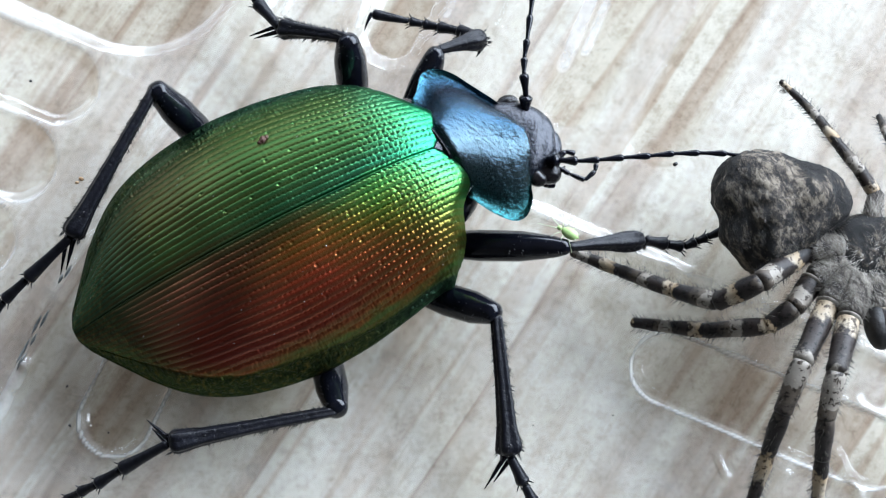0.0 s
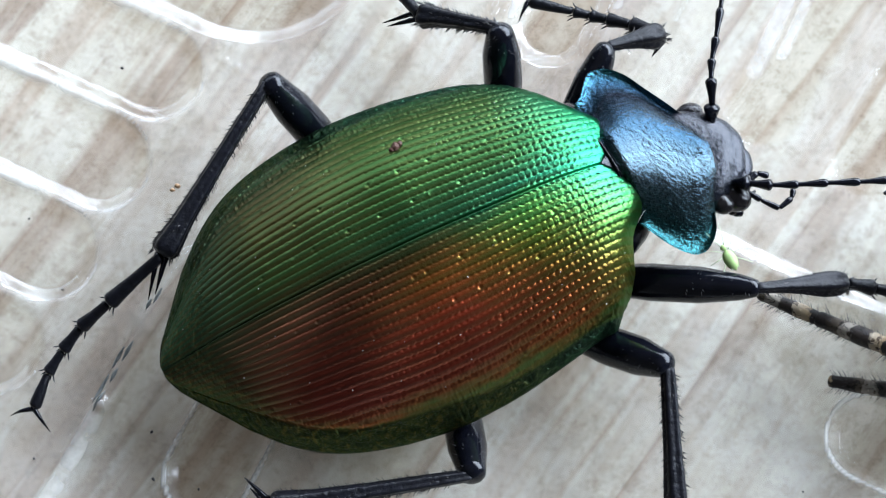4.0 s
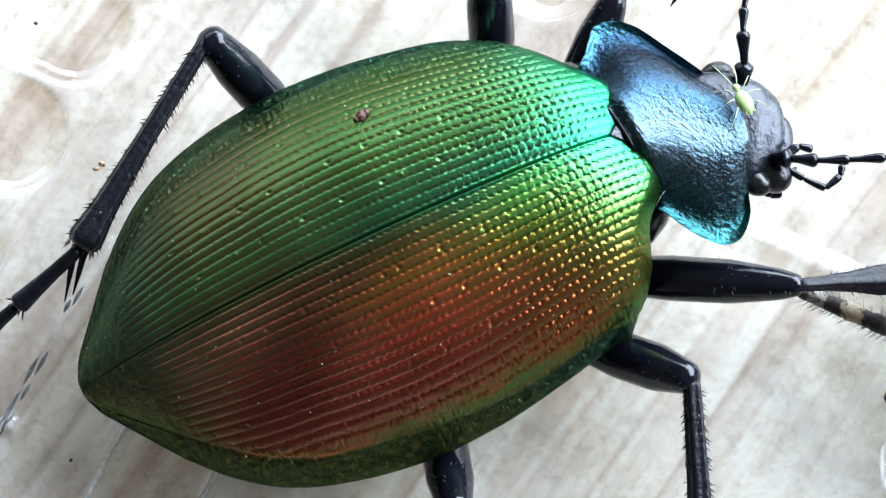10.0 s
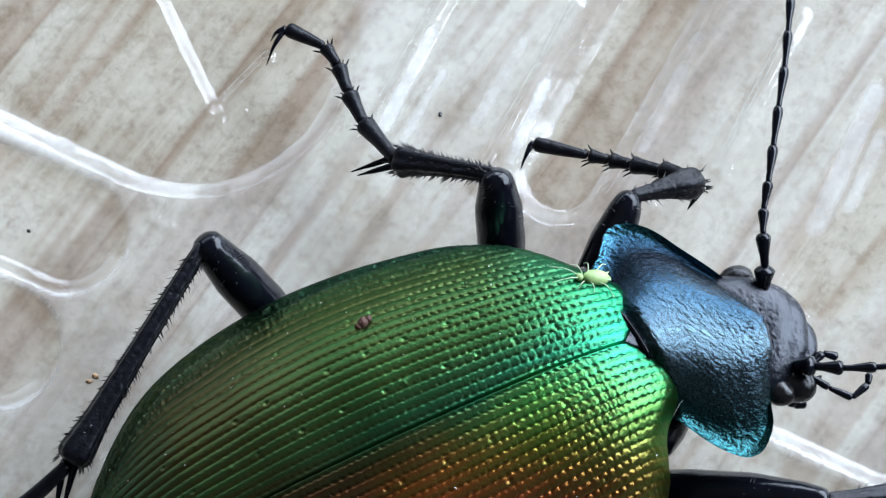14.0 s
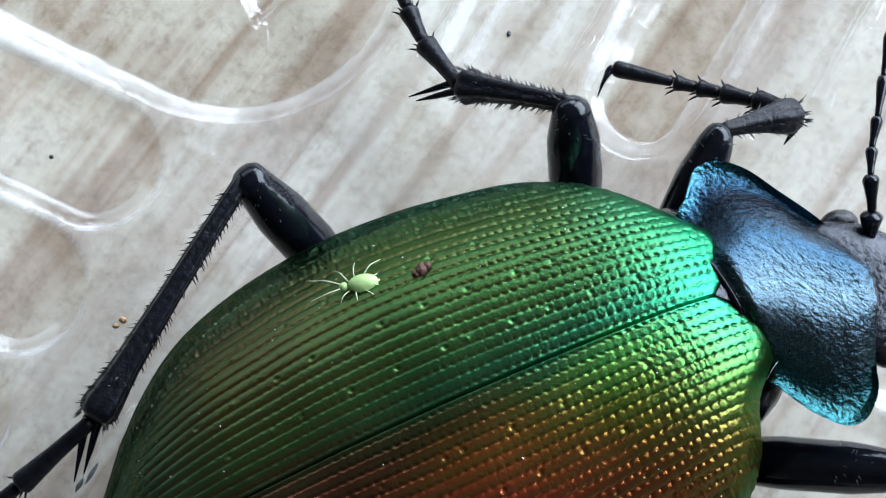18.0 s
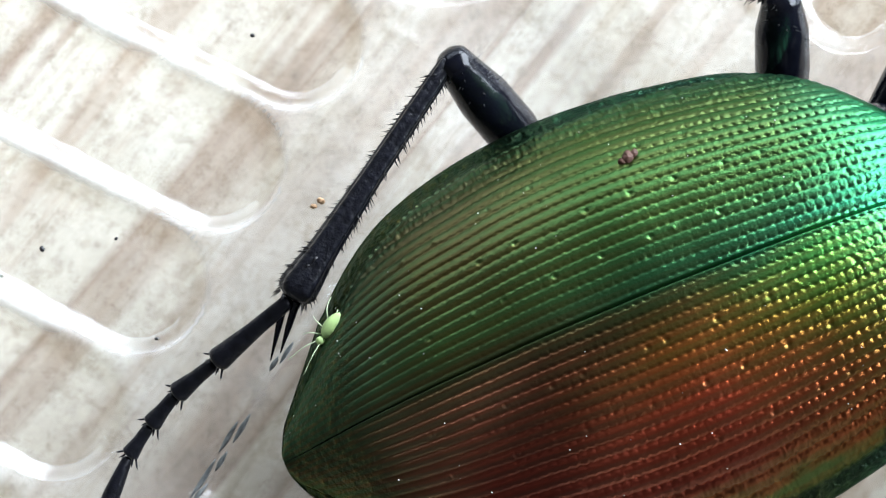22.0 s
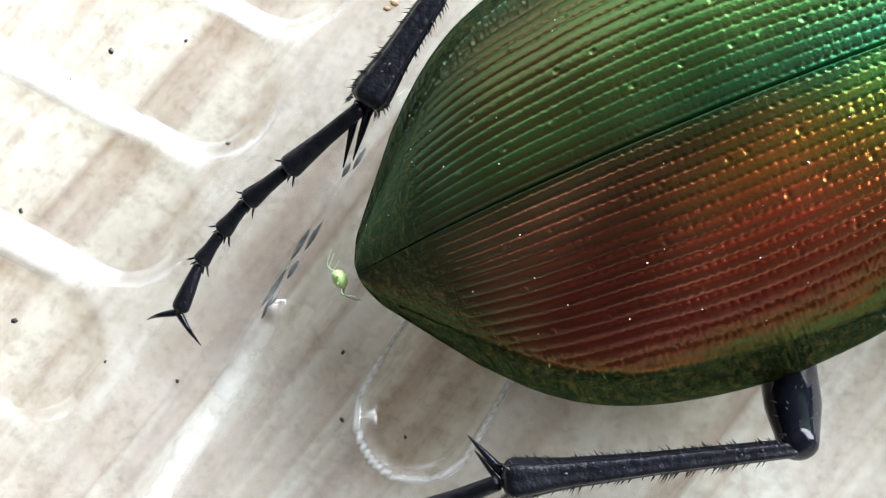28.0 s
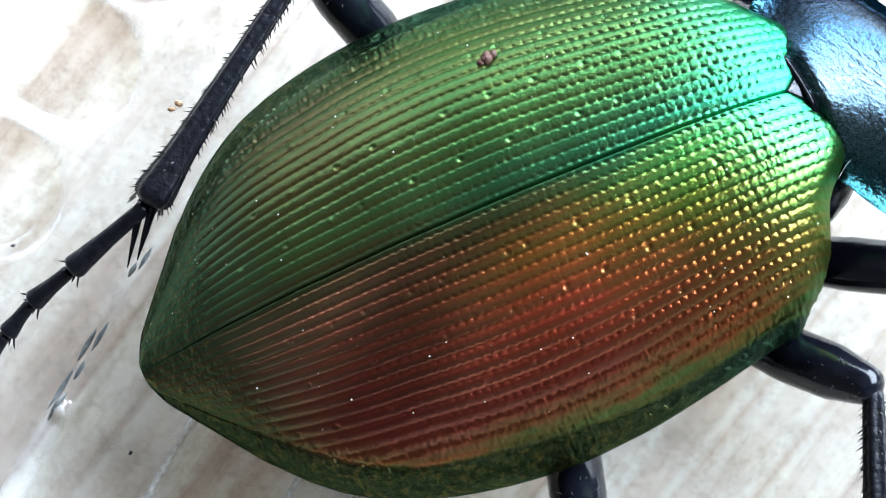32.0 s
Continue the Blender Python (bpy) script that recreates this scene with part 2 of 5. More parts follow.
def clear_plastic_material():
    m, nodes, links, b = material("clear_plastic")
    nodes.remove(b)
    out = nodes["Material Output"]
    tr, gl, mx, fr = (nodes.new(k) for k in ("ShaderNodeBsdfTransparent", "ShaderNodeBsdfGlossy", "ShaderNodeMixShader", "ShaderNodeFresnel"))
    tr.inputs[0].default_value = (0.97, 0.98, 0.97, 1)
    gl.inputs["Roughness"].default_value = 0.15
    fr.inputs["IOR"].default_value = 1.65
    n = noise_tex(nodes, links, 520.0, 5, 0.65)
    bp = nodes.new("ShaderNodeBump")
    bp.inputs["Strength"].default_value, bp.inputs["Distance"].default_value = 0.6, 0.12 * MM
    links.new(n.outputs[0], bp.inputs["Height"])
    links.new(bp.outputs[0], gl.inputs["Normal"])
    links.new(bp.outputs[0], fr.inputs["Normal"])
    links.new(fr.outputs[0], mx.inputs[0])
    links.new(tr.outputs[0], mx.inputs[1])
    links.new(gl.outputs[0], mx.inputs[2])
    # white painted into the sheet for window glare on its flats and edges
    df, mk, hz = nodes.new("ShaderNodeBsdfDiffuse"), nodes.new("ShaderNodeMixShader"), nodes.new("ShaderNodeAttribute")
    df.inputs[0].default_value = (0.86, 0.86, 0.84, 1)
    hz.attribute_name = "painted_glare"
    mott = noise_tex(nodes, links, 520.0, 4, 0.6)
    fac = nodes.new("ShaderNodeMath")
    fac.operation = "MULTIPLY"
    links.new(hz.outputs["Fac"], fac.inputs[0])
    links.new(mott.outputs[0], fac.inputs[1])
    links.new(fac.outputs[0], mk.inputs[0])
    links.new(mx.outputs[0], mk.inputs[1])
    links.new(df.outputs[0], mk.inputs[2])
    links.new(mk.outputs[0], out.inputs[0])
    return m


def banded_material():
    """Cream leg with dark brown rings."""
    m, nodes, links, b = material("banded_leg")
    al = nodes.new("ShaderNodeAttribute")
    al.attribute_name = "along"
    n = noise_tex(nodes, links, 1500.0, 3)
    add = nodes.new("ShaderNodeMath")
    add.operation = "MULTIPLY_ADD"
    add.inputs[1].default_value = 0.28
    links.new(n.outputs[0], add.inputs[0])
    links.new(al.outputs["Fac"], add.inputs[2])
    r = ramp(nodes, [(0.0, (0.10, 0.08, 0.06)), (0.16, (0.02, 0.015, 0.013)), (0.40, (0.014, 0.011, 0.010)), (0.43, (0.34, 0.25, 0.15)), (0.56, (0.36, 0.30, 0.22)), (0.60, (0.028, 0.02, 0.017)), (0.80, (0.03, 0.024, 0.02)),
                     (0.84, (0.28, 0.25, 0.21)), (0.94, (0.24, 0.21, 0.175))])
    fr = nodes.new("ShaderNodeMath")
    fr.operation = "FRACT"
    links.new(add.outputs[0], fr.inputs[0])
    links.new(fr.outputs[0], r.inputs[0])
    fleck = noise_tex(nodes, links, 2600.0, 3, 0.65)
    dots = ramp(nodes, [(0.38, (0.15, 0.12, 0.10)), (0.46, (1, 1, 1)), (0.64, (1, 1, 1)), (0.74, (1.9, 1.9, 1.8))])
    links.new(fleck.outputs[0], dots.inputs[0])
    links.new(mix(nodes, links, 1.0, r.outputs[0], dots.outputs[0], "MULTIPLY"), b.inputs["Base Color"])
    b.inputs["Roughness"].default_value, b.inputs["Specular IOR Level"].default_value = 0.5, 0.3
    bump(nodes, links, n.outputs[0], b, 0.8, 0.08 * MM)
    return m


SHELL, BLUE, WOOD, CLEAR, BANDED = wing_case_material(), pronotum_material(), wood_material(), clear_plastic_material(), banded_material()
BLACK = plain("black_chitin", (0.0035, 0.004, 0.007), 0.17, 0.0, 0.3, 1800.0, 0.025)
BLACK.node_tree.nodes["Principled BSDF"].inputs["Specular IOR Level"].default_value = 0.32
SHIN = plain("rough_black_chitin", (0.005, 0.0052, 0.008), 0.36, 0.0, 0.5, 3200.0, 0.07)
SHIN.node_tree.nodes["Principled BSDF"].inputs["Specular IOR Level"].default_value = 0.22
HEADMAT = plain("dull_black_chitin", (0.011, 0.013, 0.020), 0.25, 0.3, 0.3, 4200.0, 0.045)
EYE = plain("eye_brown", (0.008, 0.007, 0.008), 0.2, 0.0, 0.2, 8000.0, 0.02, 0.0)
def mottled_fur(name, stops):
    m, nodes, links, b = material(name)
    n = noise_tex(nodes, links, 1500.0, 7, 0.80, (0.5, 1.0, 1.0), 62.0)
    big = noise_tex(nodes, links, 170.0, 2)
    add = nodes.new("ShaderNodeMath")
    add.operation = "MULTIPLY_ADD"
    add.inputs[1].default_value = 0.5
    links.new(big.outputs[0], add.inputs[0])
    links.new(n.outputs[0], add.inputs[2])
    r = ramp(nodes, stops)
    links.new(add.outputs[0], r.inputs[0])
    links.new(r.outputs[0], b.inputs["Base Color"])
    b.inputs["Roughness"].default_value = 0.75
    bump(nodes, links, n.outputs[0], b, 1.0, 0.35 * MM)
    return m


FUR = mottled_fur("mottled_fur", [(0.68, (0.0025, 0.002, 0.0017)), (0.77, (0.008, 0.0063, 0.0052)), (0.82, (0.060, 0.046, 0.035)), (0.90, (0.24, 0.20, 0.15))])
HIP_FUR = mottled_fur("mottled_hip", [(0.56, (0.010, 0.008, 0.007)), (0.68, (0.055, 0.044, 0.036)), (0.78, (0.19, 0.165, 0.135)), (0.90, (0.34, 0.31, 0.26))])
KNUCKLE = plain("grey_knuckle", (0.20, 0.18, 0.15), 0.3, 0.0, 0.8, 1500.0, 0.08)
PALE_FUR = plain("pale_hair", (0.12, 0.105, 0.088), 0.7, 0.0, 0.5, 900.0, 0.0)
WHITE_FUR = plain("white_hair", (0.30, 0.275, 0.24), 0.6, 0.0, 0.4, 900.0, 0.0)
SKIN = plain("dark_spider_skin", (0.016, 0.014, 0.013), 0.6, 0.0, 0.7, 900.0, 0.15)
BRISTLE = plain("black_bristle", (0.015, 0.014, 0.014), 0.45, 0.0, 0.2, 3000.0, 0.0)
APHID = plain("pale_green_aphid", (0.36, 0.51, 0.19), 0.45, 0.0, 0.15, 2500.0, 0.02)
APHID_LEG = plain("pale_aphid_leg", (0.46, 0.55, 0.34), 0.5, 0.0, 0.1, 2500.0, 0.0)
GRIME = plain("brown_speck", (0.075, 0.03, 0.018), 0.7, 0.0, 0.5, 2500.0, 0.1)
HUSK = plain("tan_crumb", (0.45, 0.27, 0.14), 0.7, 0.0, 0.4, 2500.0, 0.1)
LINT = plain("white_lint", (0.75, 0.72, 0.68), 0.6, 0.0, 0.1, 900.0, 0.0)
LEG_REFLECTION = plain("grey_leg_reflection", (0.13, 0.14, 0.135), 0.5, 0.0, 0.5, 2500.0, 0.0)
PAINT = plain("wall_paint", (0.12, 0.117, 0.11), 0.8, 0.0, 0.05, 6.0, 0.3)
CEILING_PAINT = plain("ceiling_paint", (0.27, 0.25, 0.22), 0.85, 0.0, 0.04, 6.0, 0.3)


# ---- mesh helpers (all in millimetres) ----
def mesh_from(name, verts, faces, mat, smooth=True, attrs=None):
    me = bpy.data.meshes.new(name)
    me.from_pydata([(x * MM, y * MM, z * MM) for x, y, z in verts], [], faces)
    if smooth:
        me.polygons.foreach_set("use_smooth", [True] * len(me.polygons))
    for key, values in (attrs or {}).items():
        a = me.attributes.new(key, "FLOAT", "POINT")
        a.data.foreach_set("value", [float(v) for v in values])
    me.materials.append(mat)
    me.update()
    return me


def part(name, geo, mat, parent=None, label="", smooth=True):
    """One mesh object out of (verts, faces[, attributes]), under a thing or a part."""
    ob = new(name, mesh_from(name, geo[0], geo[1], mat, smooth, geo[2] if len(geo) > 2 else None))
    if parent:
        ob.parent = parent
        # parts are modelled in the world's space; only the thing at the top has a pose of its own
        ob.matrix_parent_inverse = parent.matrix_basis.inverted()
    if label:
        tagged(ob, label)
    return ob


def thing(name, x, y, z, label, category, group="", turn=0.0):
    ob = new(name)
    ob.empty_display_size = 0.002
    ob.matrix_basis = pose(x * MM, y * MM, z * MM, 0, 0, turn)
    return tagged(ob, label, category, group)


def join(*geos):
    verts, faces, attrs = [], [], {}
    for g in geos:
        n = len(verts)
        verts += list(g[0])
        faces += [tuple(i + n for i in f) for f in g[1]]
        for key, v in (g[2] if len(g) > 2 else {}).items():
            attrs.setdefault(key, []).extend(v)
    return (verts, faces, attrs) if attrs else (verts, faces)


def tube(points, radii, sides=12, flat=1.0, side_axis=None, along0=0.0, flute=0.0):
    """A round limb through points, with closed ends; flat squeezes it across side_axis."""
    pts = [Vector(p) for p in points]
    verts, faces, along = [], [], []
    up = Vector(side_axis) if side_axis else Vector((0.05, 0.03, 1))
    run = along0
    for i, p in enumerate(pts):
        d = (pts[min(i + 1, len(pts) - 1)] - pts[max(i - 1, 0)]).normalized()
        a = d.cross(up)
        a = a.normalized() if a.length > 1e-6 else Vector((1, 0, 0))
        b = a.cross(d).normalized()
        if i:
            run += (p - pts[i - 1]).length
        for k in range(sides):
            w = 2 * math.pi * k / sides
            verts.append(p + radii[i] * (1 + flute * math.cos(5 * w + 0.6)) * (math.cos(w) * a + flat * math.sin(w) * b))
            along.append(run)
    n = len(pts)
    for i in range(n - 1):
        for k in range(sides):
            k2 = (k + 1) % sides
            faces.append((i * sides + k, i * sides + k2, (i + 1) * sides + k2, (i + 1) * sides + k))
    faces.append(tuple(reversed(range(sides))))
    faces.append(tuple((n - 1) * sides + k for k in range(sides)))
    return verts, faces, {"along": along}


def spline(points, steps=6):
    """A smooth curve through points (Catmull-Rom)."""
    p = [Vector(q) for q in points]
    p = [2 * p[0] - p[1]] + p + [2 * p[-1] - p[-2]]
    out = []
    for i in range(1, len(p) - 2):
        for k in range(steps):
            t = k / steps
            a, b, c, d = p[i - 1], p[i], p[i + 1], p[i + 2]
            out.append(0.5 * (2 * b + (c - a) * t + (2 * a - 5 * b + 4 * c - d) * t * t + (3 * b - a - 3 * c + d) * t ** 3))
    return out + [p[-2]]


def curve_at(table, x):
    """Smooth value of a short table of (x, y)."""
    return float(np.interp(x, [a for a, _ in table], [b for _, b in table]))


def limb(a, b, profile, sides=14, bow=0.0, flat=1.0, along0=0.0, flute=0.0):
    """A limb from a to b whose radius follows profile (fraction, radius), rounded at both ends."""
    a, b = Vector(a), Vector(b)
    n = 22
    pts, rad = [], []
    for i in range(n + 1):
        t = 0.5 - 0.5 * math.cos(math.pi * i / n)
        r = curve_at(profile, t)
        e = min(t, 1 - t) * (b - a).length / max(r, 1e-6)
        if e < 0.6:
            r *= max(0.06, math.sqrt(max(0.0, 1 - (1 - e / 0.6) ** 2)))
        pts.append(a.lerp(b, t) + Vector((0, 0, bow * math.sin(math.pi * t))))
        rad.append(r)
    return tube(pts, rad, sides, flat, None, along0, flute)


def ball(center, radii, turn=0.0, rings=20, sides=28, shape=None, tilt=0.0):
    """An ellipsoid, its surface pushed in and out by shape(unit vector)."""
    m = pose(0, 0, 0, 0, tilt, turn).to_3x3()
    verts, faces = [], []
    for i in range(rings + 1):
        th = math.pi * i / rings
        for k in range(sides):
            ph = 2 * math.pi * k / sides
            u = Vector((math.sin(th) * math.cos(ph), math.sin(th) * math.sin(ph), math.cos(th)))
            s = shape(u) if shape else 1.0
            verts.append(Vector(center) + m @ Vector((u.x * radii[0] * s, u.y * radii[1] * s, u.z * radii[2] * s)))
    for i in range(rings):
        for k in range(sides):
            k2 = (k + 1) % sides
            faces.append((i * sides + k, (i + 1) * sides + k, (i + 1) * sides + k2, i * sides + k2))
    return verts, faces


def hairs(a, b, radius, count, length, lean, rng, thick=0.022, spread=(0.0, 6.283), start=0.05):
    """Fine tapered bristles that stand out from a limb between a and b."""
    a, b = Vector(a), Vector(b)
    d = (b - a).normalized()
    s = d.cross(Vector((0, 0, 1))).normalized()
    t = s.cross(d)
    verts, faces = [], []
    for _ in range(count):
        f = rng.uniform(start, 0.98)
        w = rng.uniform(*spread) if rng.random() < 0.4 or spread[1] < 6 else rng.choice((0.0, math.pi)) + rng.gauss(0.2, 0.35)
        n = math.cos(w) * s + math.sin(w) * t
        r = radius(f) if callable(radius) else radius
        p = a.lerp(b, f) + n * r * 0.9
        q = p + (n + d * lean * rng.uniform(0.6, 1.4)).normalized() * length * rng.uniform(0.7, 1.25)
        k = len(verts)
        o = n.cross(d)
        verts += [p + d * thick, p - d * thick * 0.5 + o * thick, p - d * thick * 0.5 - o * thick, q]
        faces += [(k, k + 1, k + 3), (k + 1, k + 2, k + 3), (k + 2, k, k + 3)]
    return verts, faces


# ---- room and table ----
def box(x0, y0, z0, x1, y1, z1):
    v = [(x, y, z) for x in (x0, x1) for y in (y0, y1) for z in (z0, z1)]
    return v, [(0, 1, 3, 2), (4, 6, 7, 5), (0, 4, 5, 1), (2, 3, 7, 6), (0, 2, 6, 4), (1, 5, 7, 3)]


def room():
    walls = {"wall_south": (-1800, -1700, -750, 1000, -1600, 1800), "wall_west": (-1800, -1600, -750, -1700, 1600, 1800)}
    for name, b in walls.items():
        ob = part(name, box(*b), PAINT, None, "", False)
        ob.matrix_basis = ROOM
        tagged(ob, "plain warm grey painted wall", "wall", kind="structure")
    pieces = [(1000, -1700, -750, 1100, 1700, 120), (1000, -1700, 1400, 1100, 1700, 1800), (1000, -1700, 120, 1100, -850, 1400), (1000, 850, 120, 1100, 920, 1400), (1000, 1600, 120, 1100, 1700, 1400), (1000, 920, 120, 1100, 1600, 280), (1000, 920, 930, 1100, 1600, 1400)]
    ob = part("wall_east", join(*[box(*p) for p in pieces]), PAINT, None, "", False)
    ob.matrix_basis = ROOM
    tagged(ob, "painted wall with a wide and a narrow window opening", "wall", kind="structure")
    pieces = [(-1800, 1600, -750, 1000, 1700, 280), (-1800, 1600, 850, 1000, 1700, 1800), (-1800, 1600, 280, -530, 1700, 850), (930, 1600, 280, 1000, 1700, 850)]
    ob = part("wall_north", join(*[box(*p) for p in pieces]), PAINT, None, "", False)
    ob.matrix_basis = ROOM
    tagged(ob, "painted wall with a low window opening", "wall", kind="structure")
    for name, b in (("floor", (-1800, -1700, -850, 1100, 1700, -750)), ("ceiling", (-1800, -1700, 1800, 1100, 1700, 1900))):
        ob = part(name, box(*b), CEILING_PAINT if name == "ceiling" else PAINT, None, "", False)
        ob.matrix_basis = ROOM
        tagged(ob, "plain painted " + name, name, kind="structure")


def smooth_step(x):
    x = np.clip(x, 0.0, 1.0)
    return x * x * (3 - 2 * x)


def seg_dist(x, y, ax, ay, bx, by):
    dx, dy = bx - ax, by - ay
    t = np.clip(((x - ax) * dx + (y - ay) * dy) / (dx * dx + dy * dy), 0, 1)
    return np.hypot(x - ax - t * dx, y - ay - t * dy)


PRESSED, WELLS = [], []
RIGHT_BARS = ((-2.4, 14.9), (8.7, 10.9), (14.2, 8.3))
LEFT_BARS = ((-22.9, 11.9), (-25.4, 7.0), (-27.8, 2.2), (-30.2, -2.8), (-33.0, -8.0))
LARGE_WELL = (-18.05, 20.6)


def tray_height(x, y):
    """The pressed relief of the tray: rounded bars, a ring, thin ridges."""
    z = np.zeros_like(x)

    def bar(ex, ey, turn, length, r, high, soft=0.9, lip=0.14):
        nonlocal z
        c, s = math.cos(radians(turn)), math.sin(radians(turn))
        d = seg_dist(x, y, ex, ey, ex + c * length, ey + s * length)
        flank = np.clip((r - d) / soft, 0, 1)
        z = z + high * (0.6 * flank + 0.4 * smooth_step(flank)) + lip * np.exp(-((d - r - 0.2) / 0.4) ** 2)
        if high < 0:
            WELLS.append((ex, ey, ex + c * length, ey + s * length, r))
        PRESSED.append(("pressed_bar", lambda u, v: seg_dist(u, v, ex, ey, ex + c * length, ey + s * length) - r - 0.1))

    def ridge(ax, ay, bx, by, r, high, own=0.1):
        nonlocal z
        z = z + high * smooth_step((r - seg_dist(x, y, ax, ay, bx, by)) / r)
        if own:
            PRESSED.append(("ridge", lambda u, v: seg_dist(u, v, ax, ay, bx, by) - r - own))

    for ex, ey in LEFT_BARS:
        bar(ex, ey, 157, 24, 2.7, -0.50, 0.95, 0.05)
    for k, (ex, ey) in enumerate(RIGHT_BARS):
        bar(ex, ey, 63, 16, 2.2, (-0.60, -0.16, -0.16)[k], 0.95, 0.06)
    bar(-18.85, -9.1, 64.6, 9, 2.1, -0.40, 0.8, 0.06)
    bar(14.35, -5.95, -23, 13, 2.25, -0.45, 0.85, 0.06)
    for d in (seg_dist(x, y, -18.85, -9.1, -15.0, -1.0) + 0.1, seg_dist(x, y, 14.35, -5.95, 26.3, -11.05)):
        z = z + 0.22 * np.exp(-((d - 2.3) / 0.25) ** 2)
    bar(*LARGE_WELL, 155, 26, 7.05, -0.50, 1.0, 0.05)
    ridge(-20.6, 23.6, -17.3, 17.3, 0.75, 0.5)
    ridge(-17.3, 17.3, -15.0, 20.0, 0.5, 0.30)
    bar(-20.3, 2.1, 243, 8.7, 0.62, 0.3, 0.36, 0.0)
    bar(-24.5, -5.8, 244, 9.0, 0.75, 0.4, 0.6, 0.0)
    ridge(6.0, 3.8, 29.0, -6.1, 0.95, 0.55)
    ridge(17.2, -11.3, 17.7, -12.5, 0.35, 0.3)
    ridge(18.0, -11.1, 18.6, -10.7, 0.3, 0.3)
    ridge(24.2, -10.6, 25.6, -13.8, 0.5, 0.45)
    ridge(-10.6, 16.2, -7.2, 23.2, 0.55, 0.4)
    ridge(-5.9, 14.4, -1.9, 22.6, 0.45, 0.35)
    ridge(4.2, 15.2, 7.6, 22.2, 0.5, 0.3)
    for cx, cy, cr, ch in ((-19.3, 12.6, 0.5, 0.35), (-18.6, 12.3, 0.4, 0.3), (-9.9, 14.1, 1.0, 0.3), (-27.5, -6.8, 0.9, 0.25), (18.0, -11.6, 0.6, 0.3), (21.0, -12.2, 0.8, 0.3), (17.3, -12.4, 0.5, 0.25), (-16.0, 17.6, 0.5, 0.3), (1.5, 13.6, 0.5, 0.25), (12.6, 0.6, 0.9, 0.25), (21.1, -12.2, 1.1, 0.5), (25.6, -7.8, 0.5, 0.4)):
        z = z + 0.45 * ch * smooth_step((cr - np.hypot(x - cx, y - cy)) / cr)
    # the sheet is not quite flat
    z = z + 0.12 * np.sin(0.31 * x + 0.22 * y + 1.0) + 0.09 * np.sin(0.55 * y - 0.35 * x) + 0.03 * np.sin(1.1 * x - 0.7 * y + 2.0) + 0.02 * np.sin(1.9 * x + 1.3 * y) * np.sin(1.1 * y - 0.6 * x)
    return z


